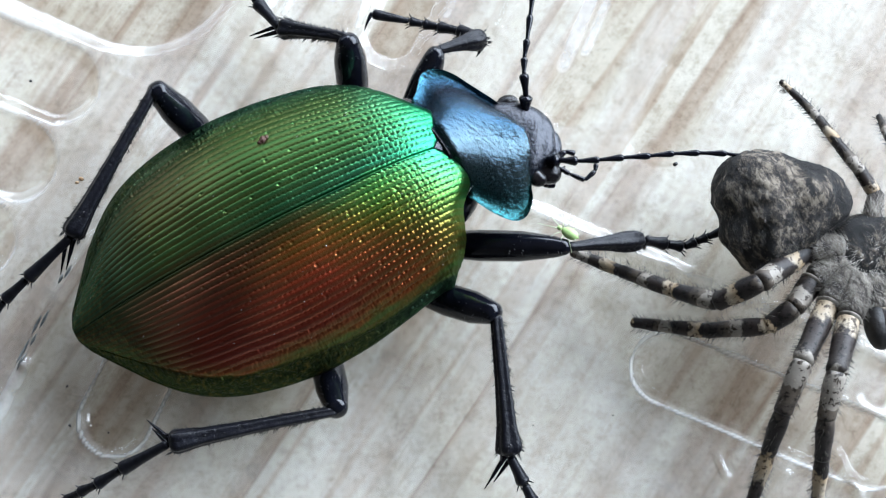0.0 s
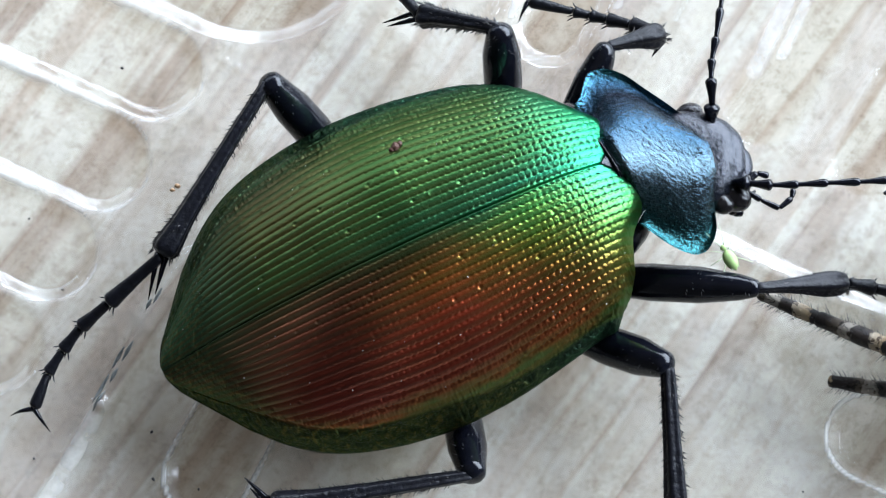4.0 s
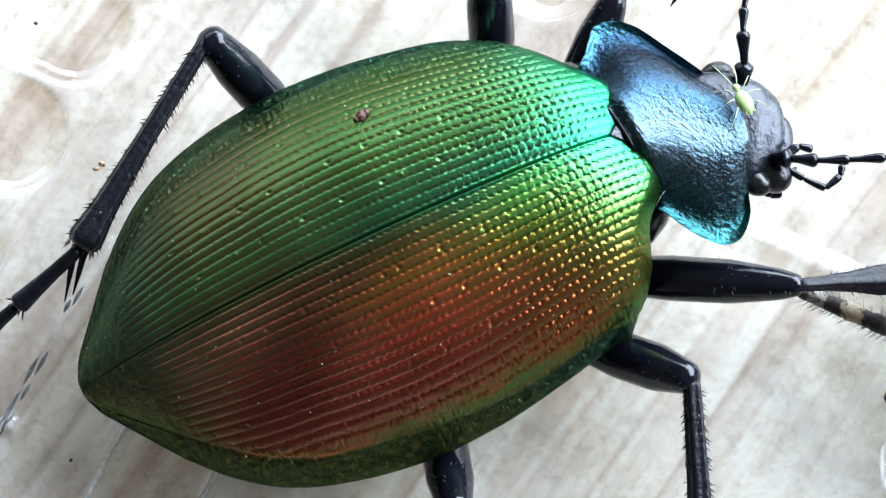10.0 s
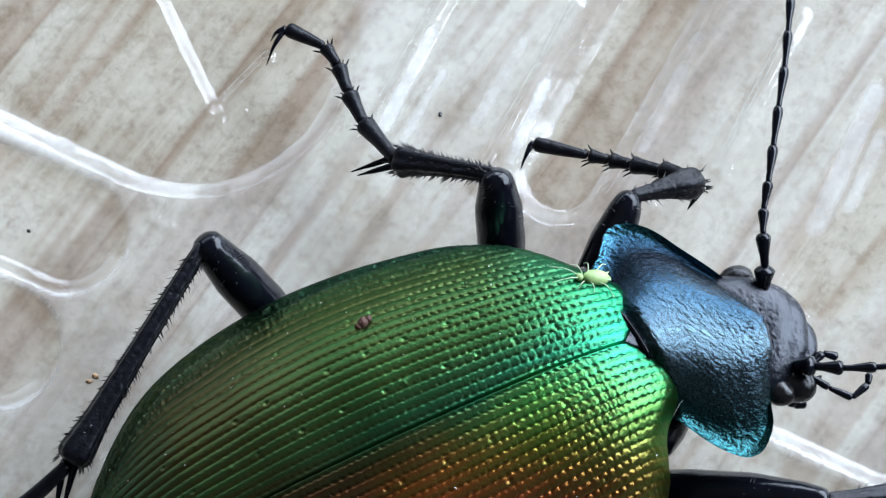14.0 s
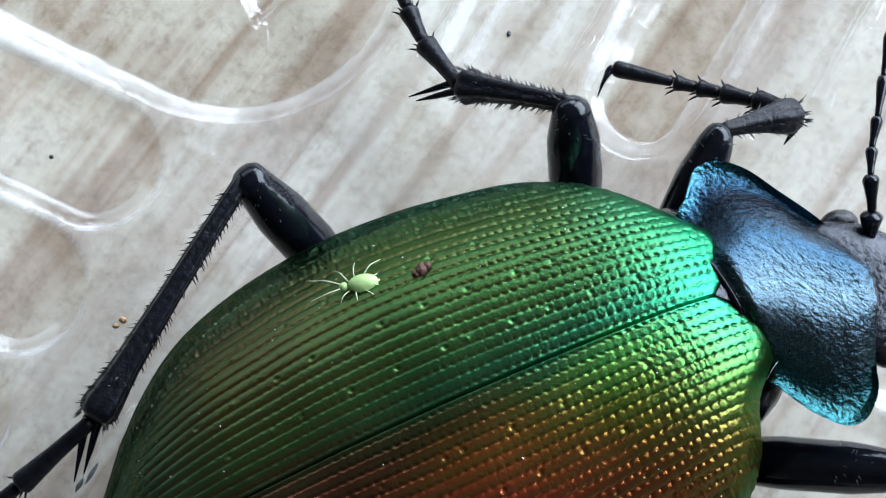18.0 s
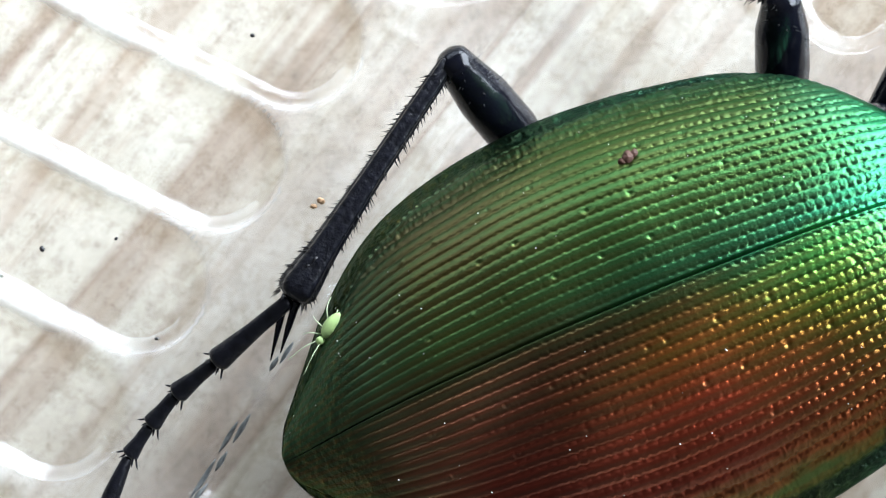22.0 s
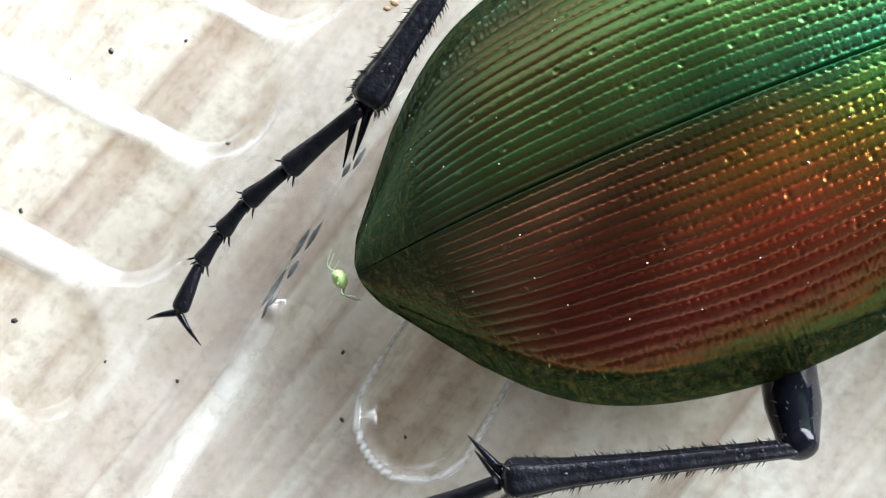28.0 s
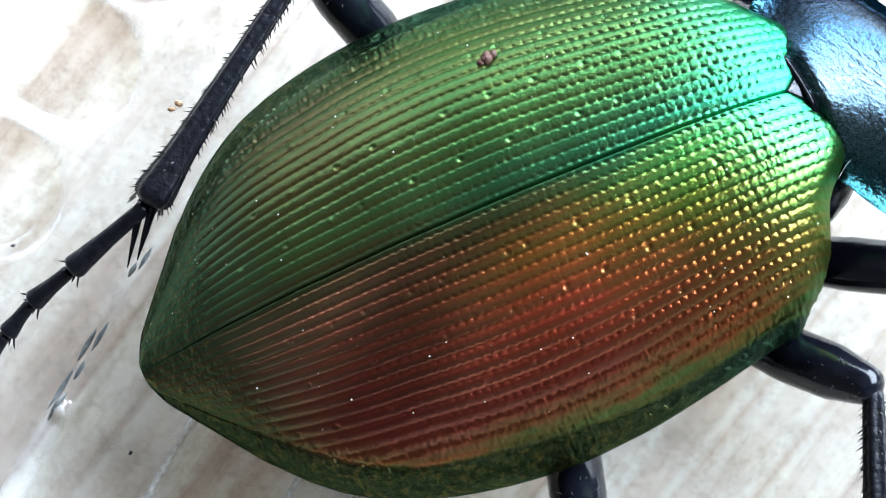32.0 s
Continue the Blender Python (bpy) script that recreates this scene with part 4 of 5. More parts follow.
def beetle_leg(name, beetle, seed):
    q = [Vector(p) for p in LEGS[name]]
    rng = random.Random(seed)
    hip, knee, ankle = q[0], q[1], q[2]
    front = name[1] == "F"
    root = hip - (knee - hip).normalized() * 1.8
    root.z = min(root.z, 1.6)
    fem = {"H": [(0, 0.6), (0.35, 1.0), (0.65, 0.98), (0.9, 0.72), (1, 0.66)], "M": [(0, 0.7), (0.4, 1.0), (0.7, 0.98), (0.92, 0.7), (1, 0.6)], "F": [(0, 0.7), (0.35, 0.95), (0.65, 0.92), (0.88, 0.66), (1, 0.40)]}[name[1]]
    over = knee + (knee - hip).normalized() * 0.25
    leg = part({"H": "hind_leg", "M": "middle_leg", "F": "front_leg"}[name[1]], limb(root, over, fem, 20), BLACK, beetle, "glossy black thigh")
    tib = [(0, 0.30), (0.12, 0.33), (0.5, 0.39), (0.8, 0.51), (0.93, 0.68), (1, 0.74)] if not front else [(0, 0.26), (0.25, 0.31), (0.5, 0.44), (0.72, 0.62), (0.86, 0.62), (1, 0.42)]
    if name == "RM":
        tib = [(f, w * 1.15) for f, w in tib]
    shin = limb(knee, ankle, tib, 40, 0.12, 0.9, 0.0, 0.10)
    d = (ankle - knee).normalized()
    side = d.cross(Vector((0, 0, 1))).normalized()
    part("shin", shin, SHIN, leg)
    fringe = hairs(ankle - d * 0.25, ankle + d * 0.05, lambda f: 0.45 if front else 0.6, 14 if front else 30, 0.28 if front else 0.36, 2.5, rng, 0.05)
    part("bristles", fringe, BRISTLE, leg)
    spur = q[10]
    for s0, k in ((0.25, 1.0), (-0.2, 0.82)):
        a = ankle + side * s0 - d * 0.1
        part("spur", limb(a, a.lerp(spur + side * s0 * 0.6, k), [(0, 0.17), (0.5, 0.12), (1, 0.02)], 8), BLACK, leg)
    part("bristles", hairs(knee, ankle, lambda f: curve_at(tib, f), 190 if not front else 60, 0.34, 0.9, rng, 0.048), BRISTLE, leg)
    part("bristles", hairs(hip, knee, lambda f: curve_at(fem, f), 16, 0.35, 0.3, rng, 0.03, (0.4, 2.6), 0.45), BRISTLE, leg)
    for i in range(5):
        a, b = q[2 + i], q[3 + i]
        r = 0.38 - 0.03 * i if i < 4 else 0.30
        prof = [(0, r * 0.72), (0.5, r * 0.86), (0.85, r * 1.12), (0.96, r * 1.25), (1, r * 1.0)] if i < 4 else [(0, r * 0.6), (0.5, r * 0.95), (0.85, r * 1.1), (1, r)]
        geo = [limb(a, b, prof, 12)]
        if i < 4:
            e = (b - a).normalized()
            o = e.cross(Vector((0, 0, 1))).normalized()
            for w in (-1, -0.5, 0.5, 1):
                p = b - e * 0.12 + o * w * r * 0.85 - Vector((0, 0, r * 0.4))
                geo.append(tube([p, p + (e + o * w * 0.9).normalized() * 0.28, p + (e + o * w).normalized() * 0.40], [0.05, 0.035, 0.006], 5))
        part("foot_segment", join(*geo), SHIN, leg)
    end = q[7]
    for c in (q[8], q[9]):
        m = end.lerp(c, 0.55) + Vector((0, 0, 0.35))
        pts = spline([end, m, c], 6)
        part("claw", tube(pts, [0.15 * (1 - 0.9 * i / (len(pts) - 1)) for i in range(len(pts))], 8), BLACK, leg)
    return leg


def antenna(beetle, pts):
    pts = [Vector(p) for p in pts]
    root = None
    for i in range(len(pts) - 1):
        a, b = pts[i], pts[i + 1]
        r = 0.36 if i == 0 else 0.26 if i == 1 else 0.20 - 0.004 * i
        geo = limb(a, b + (b - a).normalized() * 0.06, [(0, r * 0.62), (0.3, r * 0.7), (0.82, r * 1.2), (1, r * 0.95)], 10)
        root_or = root or beetle
        ob = part("antenna" if root is None else "antenna_segment", geo, BLACK, root_or)
        root = root or ob


def beetle():
    b = thing("ground_beetle", -10.0, 0.5, 0.0, "large metallic green and red ground beetle standing on clear plastic", "beetle")
    shells = wing_case(1), wing_case(-1)
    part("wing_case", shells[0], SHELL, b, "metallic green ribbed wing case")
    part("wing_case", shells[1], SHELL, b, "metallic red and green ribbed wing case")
    # fine dust caught between the ribs
    rng, dust = random.Random(31), []
    for geo in shells:
        for k in rng.sample(range(len(geo[0])), 46):
            if 0.12 < abs(geo[2]["across"][k] - 0.5) * 2 < 0.86:
                r = rng.uniform(0.014, 0.036)
                dust.append(ball(geo[0][k], (r, r * 0.8, r * 0.7), rng.uniform(0, 180), 5, 7))
    tagged(part("dust", join(*dust), LINT), "fine pale dust on the wing cases", "dust", kind="stuff")
    belly = ball(body_point(12.5, 0, 3.6), (11.4, 7.3, 2.2), HEADING, 16, 36)
    part("belly", belly, BLACK, b, "black underside")
    part("chest", ball(body_point(22.6, 0.2, 4.0), (3.7, 4.4, 2.1), HEADING, 14, 30), BLACK, b)
    shield = pronotum()
    neck = part("neck_shield", shield, BLUE, b, "blue-black wrinkled neck shield with turquoise edges")
    # a black strip stands in for the shaded gap before the wing cases
    edge = [Vector(p) + Vector((-0.10 * CH, -0.10 * SH, 0.0)) for p in shield[0][2:71]]
    part("rear_edge", tube(edge, [0.04 + 0.06 * math.sin(math.pi * i / 68) ** 0.5 for i in range(69)], 10), BLACK, neck, "black strip added for the shaded gap behind the neck shield")
    sc = [body_point(*p) for p in ((23.6, 0.0, 7.7), (25.1, 1.3, 6.9), (25.2, 0.0, 7.05), (25.1, -1.3, 6.9), (24.9, 0.0, 5.9))]
    part("scutellum", (sc, [(0, 2, 1), (0, 3, 2), (0, 1, 4), (0, 4, 3), (1, 2, 4), (2, 3, 4)]), HEADMAT, b, "small dark triangular plate", False)
    # head: heading slightly down and to its right
    def snout(u):
        box_out = 1.0 / (abs(u.x) ** 3.5 + abs(u.y) ** 3.5 + abs(u.z) ** 3.5) ** (1 / 3.5)
        dent = 0.07 * math.exp(-((u.x - 0.55) / 0.10) ** 2) * max(0.0, u.z) + 0.02 * noise.noise(u * 3.0)
        return (0.15 + 0.85 * box_out) * (1.0 - 0.20 * max(0.0, u.x) * abs(u.y)) - dent
    head = part("head", ball((5.25, 6.95, 4.4), (2.4, 2.4, 1.05), -6.0, 40, 56, snout, 15.0), HEADMAT, b, "dull black head")
    part("cheek", ball((7.1, 5.2, 4.0), (0.85, 0.72, 0.7), -20, 14, 20), EYE, head, "dark brown jaw base")
    part("lip", ball((7.15, 6.5, 4.0), (0.8, 1.35, 0.5), -8, 14, 20), HEADMAT, head)
    part("eye", ball((4.7, 9.2, 4.65), (0.75, 0.6, 0.6), 20, 12, 18), EYE, head)
    part("eye", ball((6.45, 4.8, 4.35), (0.66, 0.55, 0.5), -20, 12, 18), EYE, head)
    for k in (-1, 1):
        o = Vector((6.9, 6.0 + 0.55 * k, 3.6))
        pts = spline([o, o + Vector((0.7, 0.12 * k, -0.3)), o + Vector((1.25, -0.35 * k, -0.5))], 6)
        part("jaw", tube(pts, [0.42 * (1 - 0.85 * i / (len(pts) - 1)) for i in range(len(pts))], 10), BLACK, head)
    for pts, r in (([(7.63, 5.52, 4.2), (8.4, 5.11, 4.0), (9.32, 4.78, 3.8), (9.94, 5.38, 3.6), (10.01, 5.86, 3.5)], 0.15), ([(6.86, 4.82, 3.8), (7.07, 4.5, 3.4), (7.55, 4.69, 3.2)], 0.2), ([(7.73, 5.99, 4.4), (8.14, 6.45, 4.2), (8.75, 6.36, 4.0)], 0.17)):
        geo = [limb(pts[i], pts[i + 1], [(0, r * 0.7), (0.7, r * 1.1), (1, r)], 10) for i in range(len(pts) - 1)]
        part("feeler", join(*geo), BLACK, head)
    antenna(b, ANTENNA_L)
    antenna(b, ANTENNA_R)
    for i, name in enumerate(LEGS):
        beetle_leg(name, b, 20 + i)
    return b


# ---- spider ----
SPIDER_LEGS = [
    [(22.46, 0.54, 4.0), (19.37, -1.91, 6.0), (16.94, -2.78, 4.5), (14.64, -1.8, 3.0), (11.55, -0.28, 1.5), (8.71, 1.06, 0.6)],
    [(22.74, -1.34, 4.0), (21.47, -3.13, 4.5), (20.01, -4.11, 4.0), (16.48, -4.1, 2.5), (14.2, -3.68, 1.6), (12.28, -3.33, 1.0)],
    [(23.57, -2.8, 4.5), (21.71, -6.59, 6.0), (20.6, -9.41, 5.0), (19.94, -11.43, 3.0), (19.2, -13.74, 1.5), (18.58, -15.47, 0.6)],
    [(24.64, -3.74, 5.0), (23.59, -7.34, 6.5), (23.05, -9.82, 5.5), (23.01, -11.84, 3.5), (22.92, -13.91, 1.5), (22.81, -15.64, 0.6)],
    [(26.71, 4.03, 3.0), (25.68, 5.47, 3.5), (24.71, 6.93, 3.0), (23.6, 8.95, 2.0), (22.68, 10.24, 1.4), (21.57, 11.59, 0.8)],
    [(29.4, 3.2, 3.0), (28.2, 6.06, 3.2), (27.6, 7.79, 2.6), (27.29, 9.21, 1.5)],
    [(26.4, -3.2, 4.0), (28.9, -6.42, 5.0), (30.2, -10.4, 2.0), (30.6, -13.0, 0.6)],
    [(28.0, 0.5, 3.6), (32.5, 1.5, 5.0), (36.5, -0.6, 2.6), (39.0, -2.0, 0.6)],
]


def coat(center, radii, shape, count, rng, lean, patch=-9.0, length=(0.3, 0.7), wide=0.020):
    """Short hairs combed over the upper half of a ball."""
    verts, faces, c = [], [], Vector(center)
    while len(faces) < count:
        th, ph = math.acos(rng.uniform(-0.1, 1)), rng.uniform(0, 6.283)
        u = Vector((math.sin(th) * math.cos(ph), math.sin(th) * math.sin(ph), math.cos(th)))
        if noise.noise(u * 3.1 + Vector((4, 1, 2))) < patch:
            continue
        p = c + Vector((u.x * radii[0], u.y * radii[1], u.z * radii[2])) * shape(u) * 0.985
        q = p + (u + Vector(lean) + Vector((rng.gauss(0, 0.3), rng.gauss(0, 0.3), 0))).normalized() * rng.uniform(*length)
        o = u.cross(Vector((0.3, 0.8, 0.1))).normalized() * wide
        k = len(verts)
        verts += [p + o, p - o, q]
        faces.append((k, k + 1, k + 2))
    return verts, faces


def spider():
    sp = thing("spider", 24.0, 1.0, 0.0, "grey-brown mottled furry spider lying on clear plastic", "spider")
    rng = random.Random(5)

    def lumps(u):
        v = noise.noise(Vector(u) * 2.2) * 0.10 + noise.noise(Vector(u) * 6.0) * 0.05 + noise.noise(Vector(u) * 13.0) * 0.02
        return 1 + v
    AB, AR = Vector((20.8, 2.85, 3.7)), (3.9, 3.6, 3.2)

    def abdomen_shape(u):
        w = math.atan2(u.y, u.x)
        flat = math.hypot(u.x, u.y)
        out = 0.11 * math.cos(3 * (w - 2.27)) + 0.05 * math.cos(w - 2.3)
        return lumps(u) + out * flat
    ab = part("abdomen", ball(AB, AR, 0.0, 40, 64, abdomen_shape), FUR, sp, "dark mottled furry abdomen")
    part("fur", coat(AB, AR, abdomen_shape, 900, rng, (1.0, -0.5, 0), -9.0, (0.15, 0.4)), BRISTLE, ab, "dark hair")
    part("fur", coat(AB, AR, abdomen_shape, 1100, rng, (0.5, -1.0, 0), 0.08, (0.2, 0.5), 0.012), PALE_FUR, ab, "pale grey hair")
    ch = part("chest", ball((26.1, 0.3, 2.8), (2.9, 2.6, 1.8), 0, 24, 36, lumps), FUR, sp, "dark grey chest with pale hair")
    part("fur", coat((26.1, 0.3, 2.8), (2.9, 2.6, 1.8), lumps, 1100, rng, (-0.6, -0.3, 0.0), -0.12, (0.4, 0.9), 0.020), WHITE_FUR, ch)
    part("jaw", ball((26.4, -4.1, 4.0), (0.8, 1.5, 1.0), 10, 14, 18), SKIN, sp, "dark brown fang base")
    for num, pts in enumerate(SPIDER_LEGS):
        slim = 0.62 if num in (4, 5) else 1.0
        pts = [Vector(p) for p in pts]
        root, run = None, (0.90, 0.35, 0.27, 0.29, 0.2, 0.5, 0.3, 0.6)[num]
        band = 11.0 if num in (2, 3) else 4.4
        n = len(pts) - 1
        inner = Vector((26.0, 0.4, 3.4)).lerp(pts[0], 0.35)
        if num in (4, 5):
            inner = inner.lerp(pts[0], 0.15)
        part("hip_joint", limb(inner, pts[0] + (pts[0] - inner).normalized() * 0.35, [(f, r * (0.6 if num in (4, 5) else 1.0)) for f, r in ((0, 0.8), (0.3, 1.05), (0.6, 0.95), (0.85, 0.85), (1, 0.72))], 18), HIP_FUR, sp)
        if num in (0, 1, 2, 3):
            away = (pts[1] - pts[0]).normalized()
            part("knuckle", limb(pts[0] - away * 0.15, pts[0] + away * 0.55, [(0, 0.70), (0.3, 0.84), (0.7, 0.84), (1, 0.70)], 16), KNUCKLE, sp, "glossy grey leg joint")
        part("fur", hairs(inner, pts[0], 0.6 if num in (4, 5) else 1.0, 60 if num in (4, 5) else 300, 0.55, 0.9, rng, 0.022, (0.2, 2.9)), WHITE_FUR, sp)
        for i in range(n):
            a, b = pts[i], pts[i + 1]
            r0, r1 = slim * (0.72 - 0.42 * i / n), slim * (0.72 - 0.42 * (i + 1) / n)
            length = (b - a).length
            e = (b - a).normalized()
            g = limb(a - e * 0.28, b + e * 0.22, [(0, r0 * 0.72), (0.10, r0 * 0.92), (0.35, r0 * 1.04), (0.8, r1 * 1.02), (0.94, r1 * 1.08), (1, r1 * 0.85)], 16)
            along = [run + v / band for v in g[2]["along"]]
            run += length / band
            ob = part("leg" if root is None else "leg_segment", (g[0], g[1], {"along": along}), BANDED, root or sp, "" if root else "hairy leg ringed in cream and dark brown")
            root = root or ob
            part("bristles", hairs(a, b, (r0 + r1) / 2, int(34 * length), 0.5, 0.7, rng, 0.02), BRISTLE if rng.random() < 0.6 else PALE_FUR, root)
    return sp


# ---- aphid ----
def aphid():
    a = thing("aphid", 0, 0, 0, "tiny pale green aphid walking over the beetle", "aphid")
    def pear(u):
        return 1.0 - 0.25 * u.x
    part("body", ball((-0.06, 0, 0.26), (0.54, 0.33, 0.26), 0, 14, 20, pear), APHID, a)
    part("head", ball((0.50, 0, 0.26), (0.16, 0.16, 0.14), 0, 10, 14), APHID, a)
    part("tail", limb((-0.52, 0, 0.26), (-0.80, 0, 0.24), [(0, 0.14), (0.5, 0.09), (1, 0.04)], 8), APHID, a)
    for k in (-1, 1):
        pts = [Vector((0.58, 0.08 * k, 0.3)), Vector((1.05, 0.24 * k, 0.42)), Vector((1.75, 0.42 * k, 0.34))]
        part("feeler", tube(spline(pts, 4), [0.022] * 5 + [0.014] * 4, 6), APHID_LEG, a)
        part("tail_tube", tube([(-0.45, 0.14 * k, 0.32), (-0.72, 0.21 * k, 0.38)], [0.03, 0.022], 6), APHID_LEG, a)
        for x0, x1, y1 in ((0.32, 0.78, 0.78), (0.1, 0.05, 0.95), (-0.12, -0.85, 0.92)):
            pts = [Vector((x0, 0.18 * k, 0.22)), Vector(((x0 + x1) / 2, y1 * 0.6 * k, 0.40)), Vector((x1, y1 * k, 0.02))]
            part("leg", tube(spline(pts, 4), [0.022] * 5 + [0.014] * 4, 6), APHID_LEG, a)
    return a


# ---- specks and lint ----
def specks():
    rng = random.Random(9)
    grain = []

    def crumb(name, x, y, z, r, mat, label, category, lift=0.6):
        def rough(u):
            return 1 + 0.5 * noise.noise(Vector(u) * 2.3 + Vector((x, y, z)))
        ob = part(name, ball((x, y, z + r * lift * 0.5), (r, r * 0.75, r * 0.6), rng.uniform(0, 180), 8, 12, rough), mat)
        tagged(ob, label, category)

    for dx, dy, r in ((0, 0, 0.24), (0.2, 0.16, 0.15), (-0.18, -0.15, 0.15)):
        grain.append(ball((-9.59 + dx, 6.19 + dy, 8.12), (r, r * 0.8, r * 0.6), rng.uniform(0, 180), 8, 12, lambda u: 1 + 0.5 * noise.noise(Vector(u) * 2.3)))
    tagged(part("dirt_speck", join(*grain), GRIME), "dark brown dirt crumb on the green wing case", "dirt")
    crumb("plant_crumb", -21.3, 5.85, 0.0, 0.15, HUSK, "tiny brown plant crumb on clear plastic", "dirt")
    crumb("plant_crumb", -21.55, 5.62, 0.0, 0.12, HUSK, "tiny brown plant crumb on clear plastic", "dirt")
    for x, y, r in ((-7.52, 17.52, 0.11), (-24.67, 12.17, 0.09), (-34.04, -6.91, 0.12), (-34.4, -2.83, 0.09), (-31.74, 3.38, 0.12), (-26.95, 0.29, 0.08), (-21.81, -6.96, 0.09), (-21.56, -9.37, 0.10), (-19.28, -9.75, 0.07),
                    (-27.7, -8.55, 0.08), (15.0, 6.69, 0.16), (-30.4, -8.1, 0.06), (-29.0, 4.0, 0.07), (-10.5, -9.6, 0.06), (11.0, -8.8, 0.06), (6.2, -9.4, 0.05), (-33.1, 2.2, 0.06)):
        z = float(tray_height(np.array([x]), np.array([y]))[0])
        crumb("dust_speck", x, y, z, r, BRISTLE, "black dust speck on clear plastic", "dust")

    # dark streaks added on the ridge in place of the beetle leg's reflection
    ridge_way = Vector((-24.95 + 21.75, -5.95 - 0.6, 0)).normalized()
    for f, off, length in ((0.02, 0.12, 0.9), (0.12, -0.10, 0.6), (0.44, 0.16, 1.2), (0.50, -0.14, 1.3), (0.66, 0.15, 0.8), (0.72, -0.12, 1.7), (0.84, 0.16, 1.2)):
        p = Vector((-21.75, 0.6, 0)).lerp(Vector((-24.95, -5.95, 0)), f) + Vector((-ridge_way.y, ridge_way.x, 0)) * off
        q = p + ridge_way * length
        z = [float(tray_height(np.array([v.x]), np.array([v.y]))[0]) + 0.03 for v in (p, p.lerp(q, 0.5), q)]
        pts = spline([(p.x, p.y, z[0]), (*p.lerp(q, 0.5).xy, z[1]), (q.x, q.y, z[2])], 5)
        ob = part("smudge", tube(pts, [0.02 + 0.075 * math.sin(math.pi * i / (len(pts) - 1)) for i in range(len(pts))], 8, 0.3), LEG_REFLECTION)
        tagged(ob, "dark grey streak added for the leg's reflection in a clear plastic ridge", "smudge", "smudges on the ridge")

    def fibre(pts, r, label):
        c = spline(pts, 6)
        ob = part("lint_fibre", tube(c, [r] * len(c), 6), LINT)
        tagged(ob, label, "lint")

    shell = np.array([v.co[:] for v in BEETLE.children[1].data.vertices]) / MM
    for x, y, s in ((-7.48, -4.22, 1.0), (-4.45, -0.3, 0.7), (-14.92, -5.27, 0.5)):
        z = float(shell[np.argmin(np.hypot(shell[:, 0] - x, shell[:, 1] - y)), 2]) + 0.06
        fibre([(x - 0.22 * s, y + 0.2 * s, z), (x - 0.1 * s, y - 0.1 * s, z + 0.03), (x + 0.1 * s, y - 0.16 * s, z + 0.03), (x + 0.3 * s, y - 0.1 * s, z)], 0.03, "curled white lint fibre on the red wing case")
    fibre([(2.3, 3.3, 6.0), (2.5, 3.7, 6.2), (2.65, 3.9, 6.2)], 0.006, "fine pale hair beside the neck shield")


room()
table_and_tray()
BEETLE = beetle()
spider()
specks()
APHID_THING = aphid()

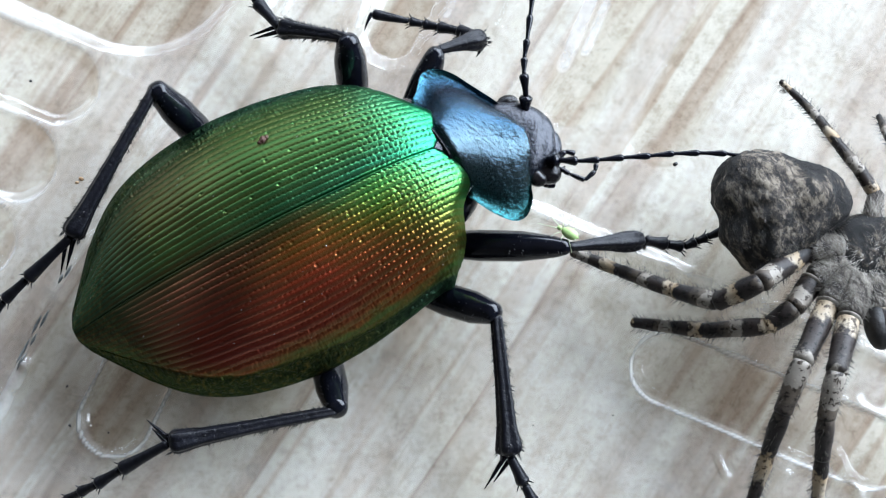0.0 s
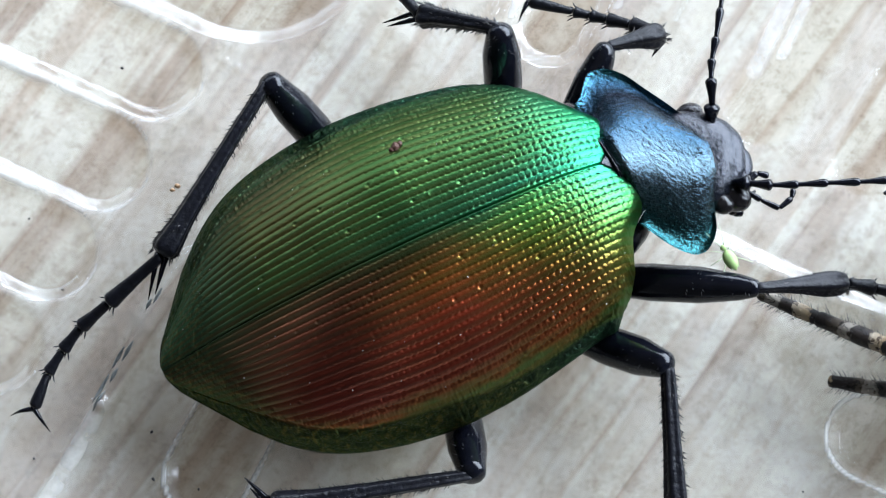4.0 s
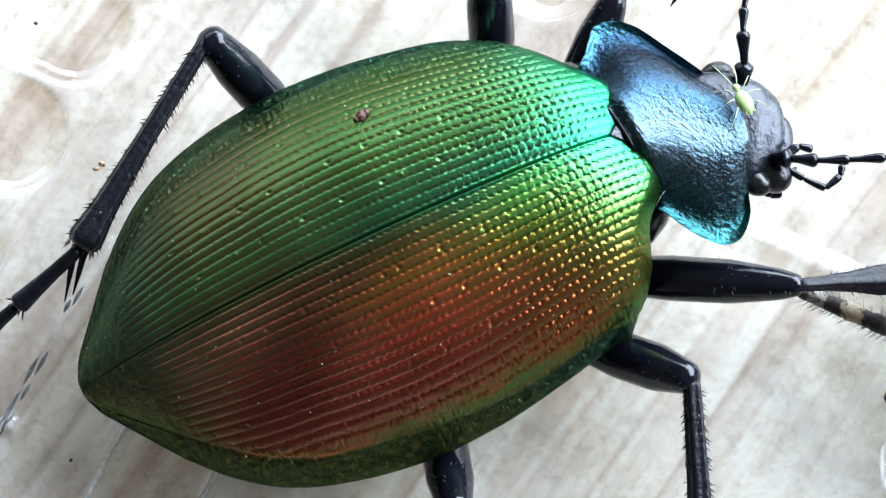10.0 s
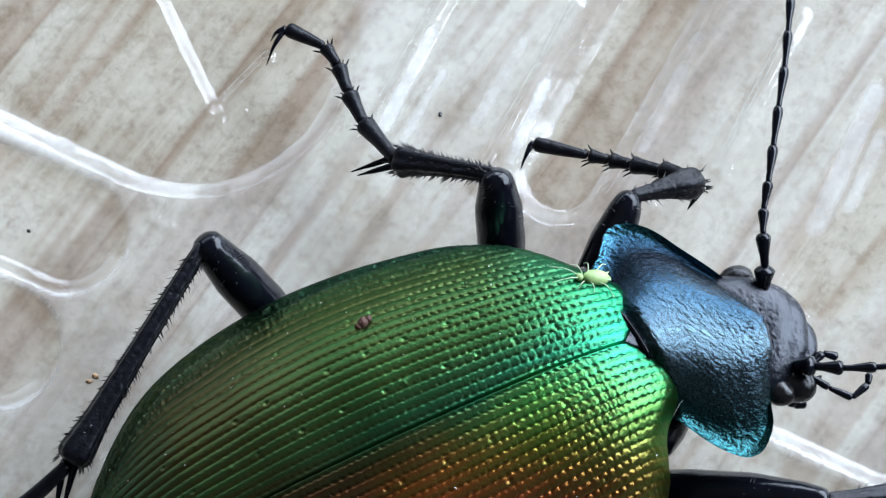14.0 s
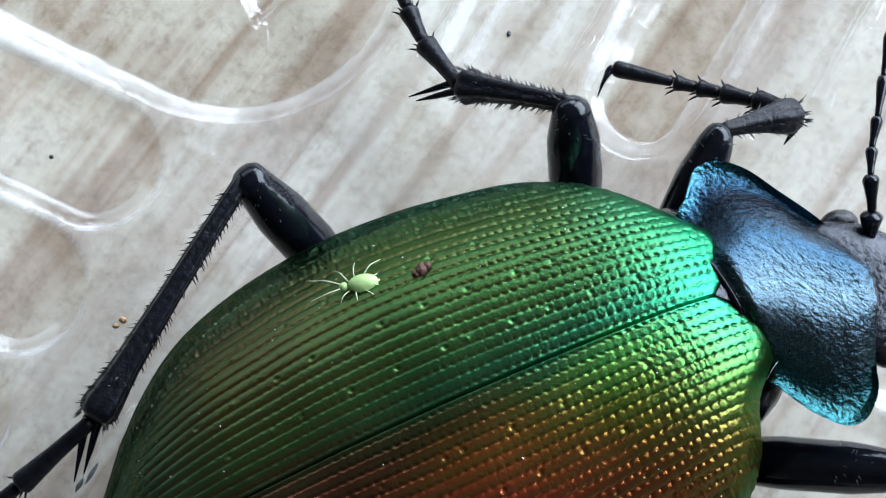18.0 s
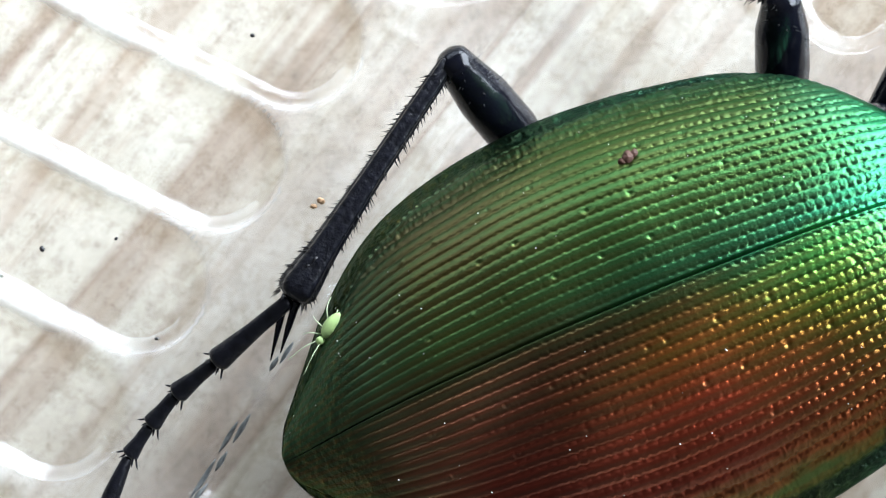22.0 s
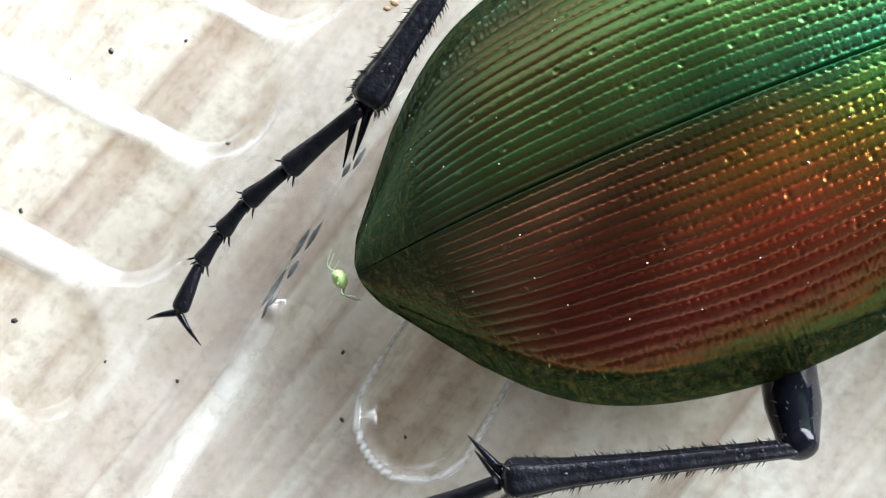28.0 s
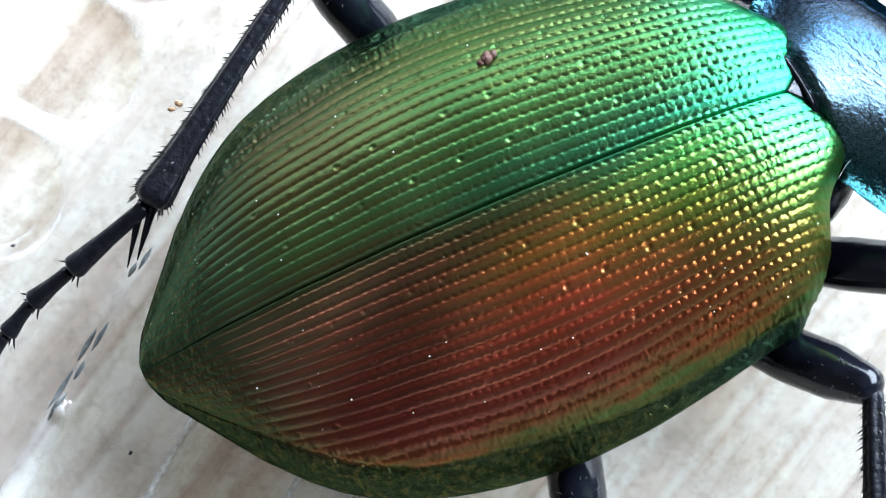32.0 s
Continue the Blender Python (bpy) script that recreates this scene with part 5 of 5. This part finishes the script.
APHID_ROWS = [
    (0.0, 8.2, 1.45, 4.3, 0, 0, 150), (1.0, 7.7, 1.75, 4.2, 0, 0, 140), (2.0, 7.25, 2.0, 4.1, 0, 0, 130), (3.0, 7.0, 2.15, 4, 0, -10, 125), (5.5, 6.58, 2.33, 4, 0, -15, 120),
    (6.0, 6.56, 2.6, 4, 0, -20, 115), (6.5, 6.66, 2.8, 4, 0, -25, 105), (7.0, 6.66, 3.5, 4, 0, -30, 98), (7.5, 6.63, 3.75, 4.1, 0, -35, 95), (8.0, 6.6, 3.95, 4.3, 0, -40, 92),
    (8.5, 6.64, 4.4, 4.9, 5, -40, 92), (9.0, 6.55, 5.69, 5.82, 10, -20, 92), (9.5, 6.2, 6.39, 6.24, 5, -7, 104), (10.0, 5.63, 7.73, 6.38, 8, 0, 120), (10.5, 4.9, 8.72, 6.05, 11, 15, 140),
    (11.0, 3.75, 9.6, 5, 20, 5, 150), (11.5, 2.79, 9.94, 5, 26, 0, 158), (12.0, 1.67, 9.82, 5.75, 28, 3, 167), (12.5, 0.92, 9.57, 6, 24, 3, 176), (13.0, 0.4, 9.3, 6.12, 23, 5, 183),
    (13.5, -0.26, 8.81, 6.3, 22, 0, 190), (14.0, -1.0, 8.28, 7.2, 25, -20, 185), (14.5, -2.17, 8.32, 7.72, 28, -5, 182), (15.5, -4.9, 7.9, 7.8, 22, 0, 186), (16.5, -7.65, 7.3, 7.6, 16, 2, 190),
    (17.0, -9.15, 6.77, 7.6, 14, 0, 192), (17.5, -10.48, 6.21, 7.58, 16, 0, 190), (18.0, -11.75, 5.63, 7.5, 13, 2, 192), (18.5, -12.71, 5.01, 7.43, 8, 4, 194), (19.0, -13.93, 4.42, 7.27, 10, 6, 197),
    (19.5, -15.21, 4.07, 6.7, 22, 3, 198), (20.0, -16.19, 3.63, 6.37, 22, 6, 200), (20.5, -17.17, 2.66, 6.32, 12, 9, 204), (21.0, -18.24, 1.93, 5.87, 6, 8, 208), (21.5, -19.1, 0.97, 5.35, 8, 8, 218),
    (22.0, -19.5, 0.02, 5.1, 13, 7, 233), (22.5, -19.51, -1.13, 5.45, 25, 5, 248), (23.0, -19.69, -2.46, 5.5, 14, 11, 250), (23.5, -19.64, -3.41, 5.57, 16, 10, 252), (24.0, -19.98, -4.1, 5.25, 13, 14, 247),
    (24.5, -20.25, -4.3, 5, 10, 25, 238), (25.0, -20.91, -4.7, 4.5, 5, 45, 232), (25.5, -21.05, -4.78, 4.2, 0, 55, 228), (26.5, -21.2, -4.8, 3.9, 0, 70, 222), (27.5, -21.23, -4.77, 3.75, 0, 85, 215),
    (28.5, -21.31, -4.6, 3.65, 0, 90, 212), (29.0, -21.33, -4.65, 3.5, 0, 96, 210), (29.5, -21.26, -4.65, 3.4, 0, 105, 208), (30.0, -21.05, -4.76, 3.2, 0, 120, 206), (30.5, -20.3, -4.5, 2.9, 0, 150, 206),
    (31.0, -19.3, -4.0, 2.6, 0, 165, 206), (32.0, -18.3, -3.5, 2.5, 0, 170, 206),
]


def motions():
    walk(APHID_THING, [(t, pose(x * MM, y * MM, z * MM, rx, ry, rz)) for t, x, y, z, rx, ry, rz in APHID_ROWS])


motions()
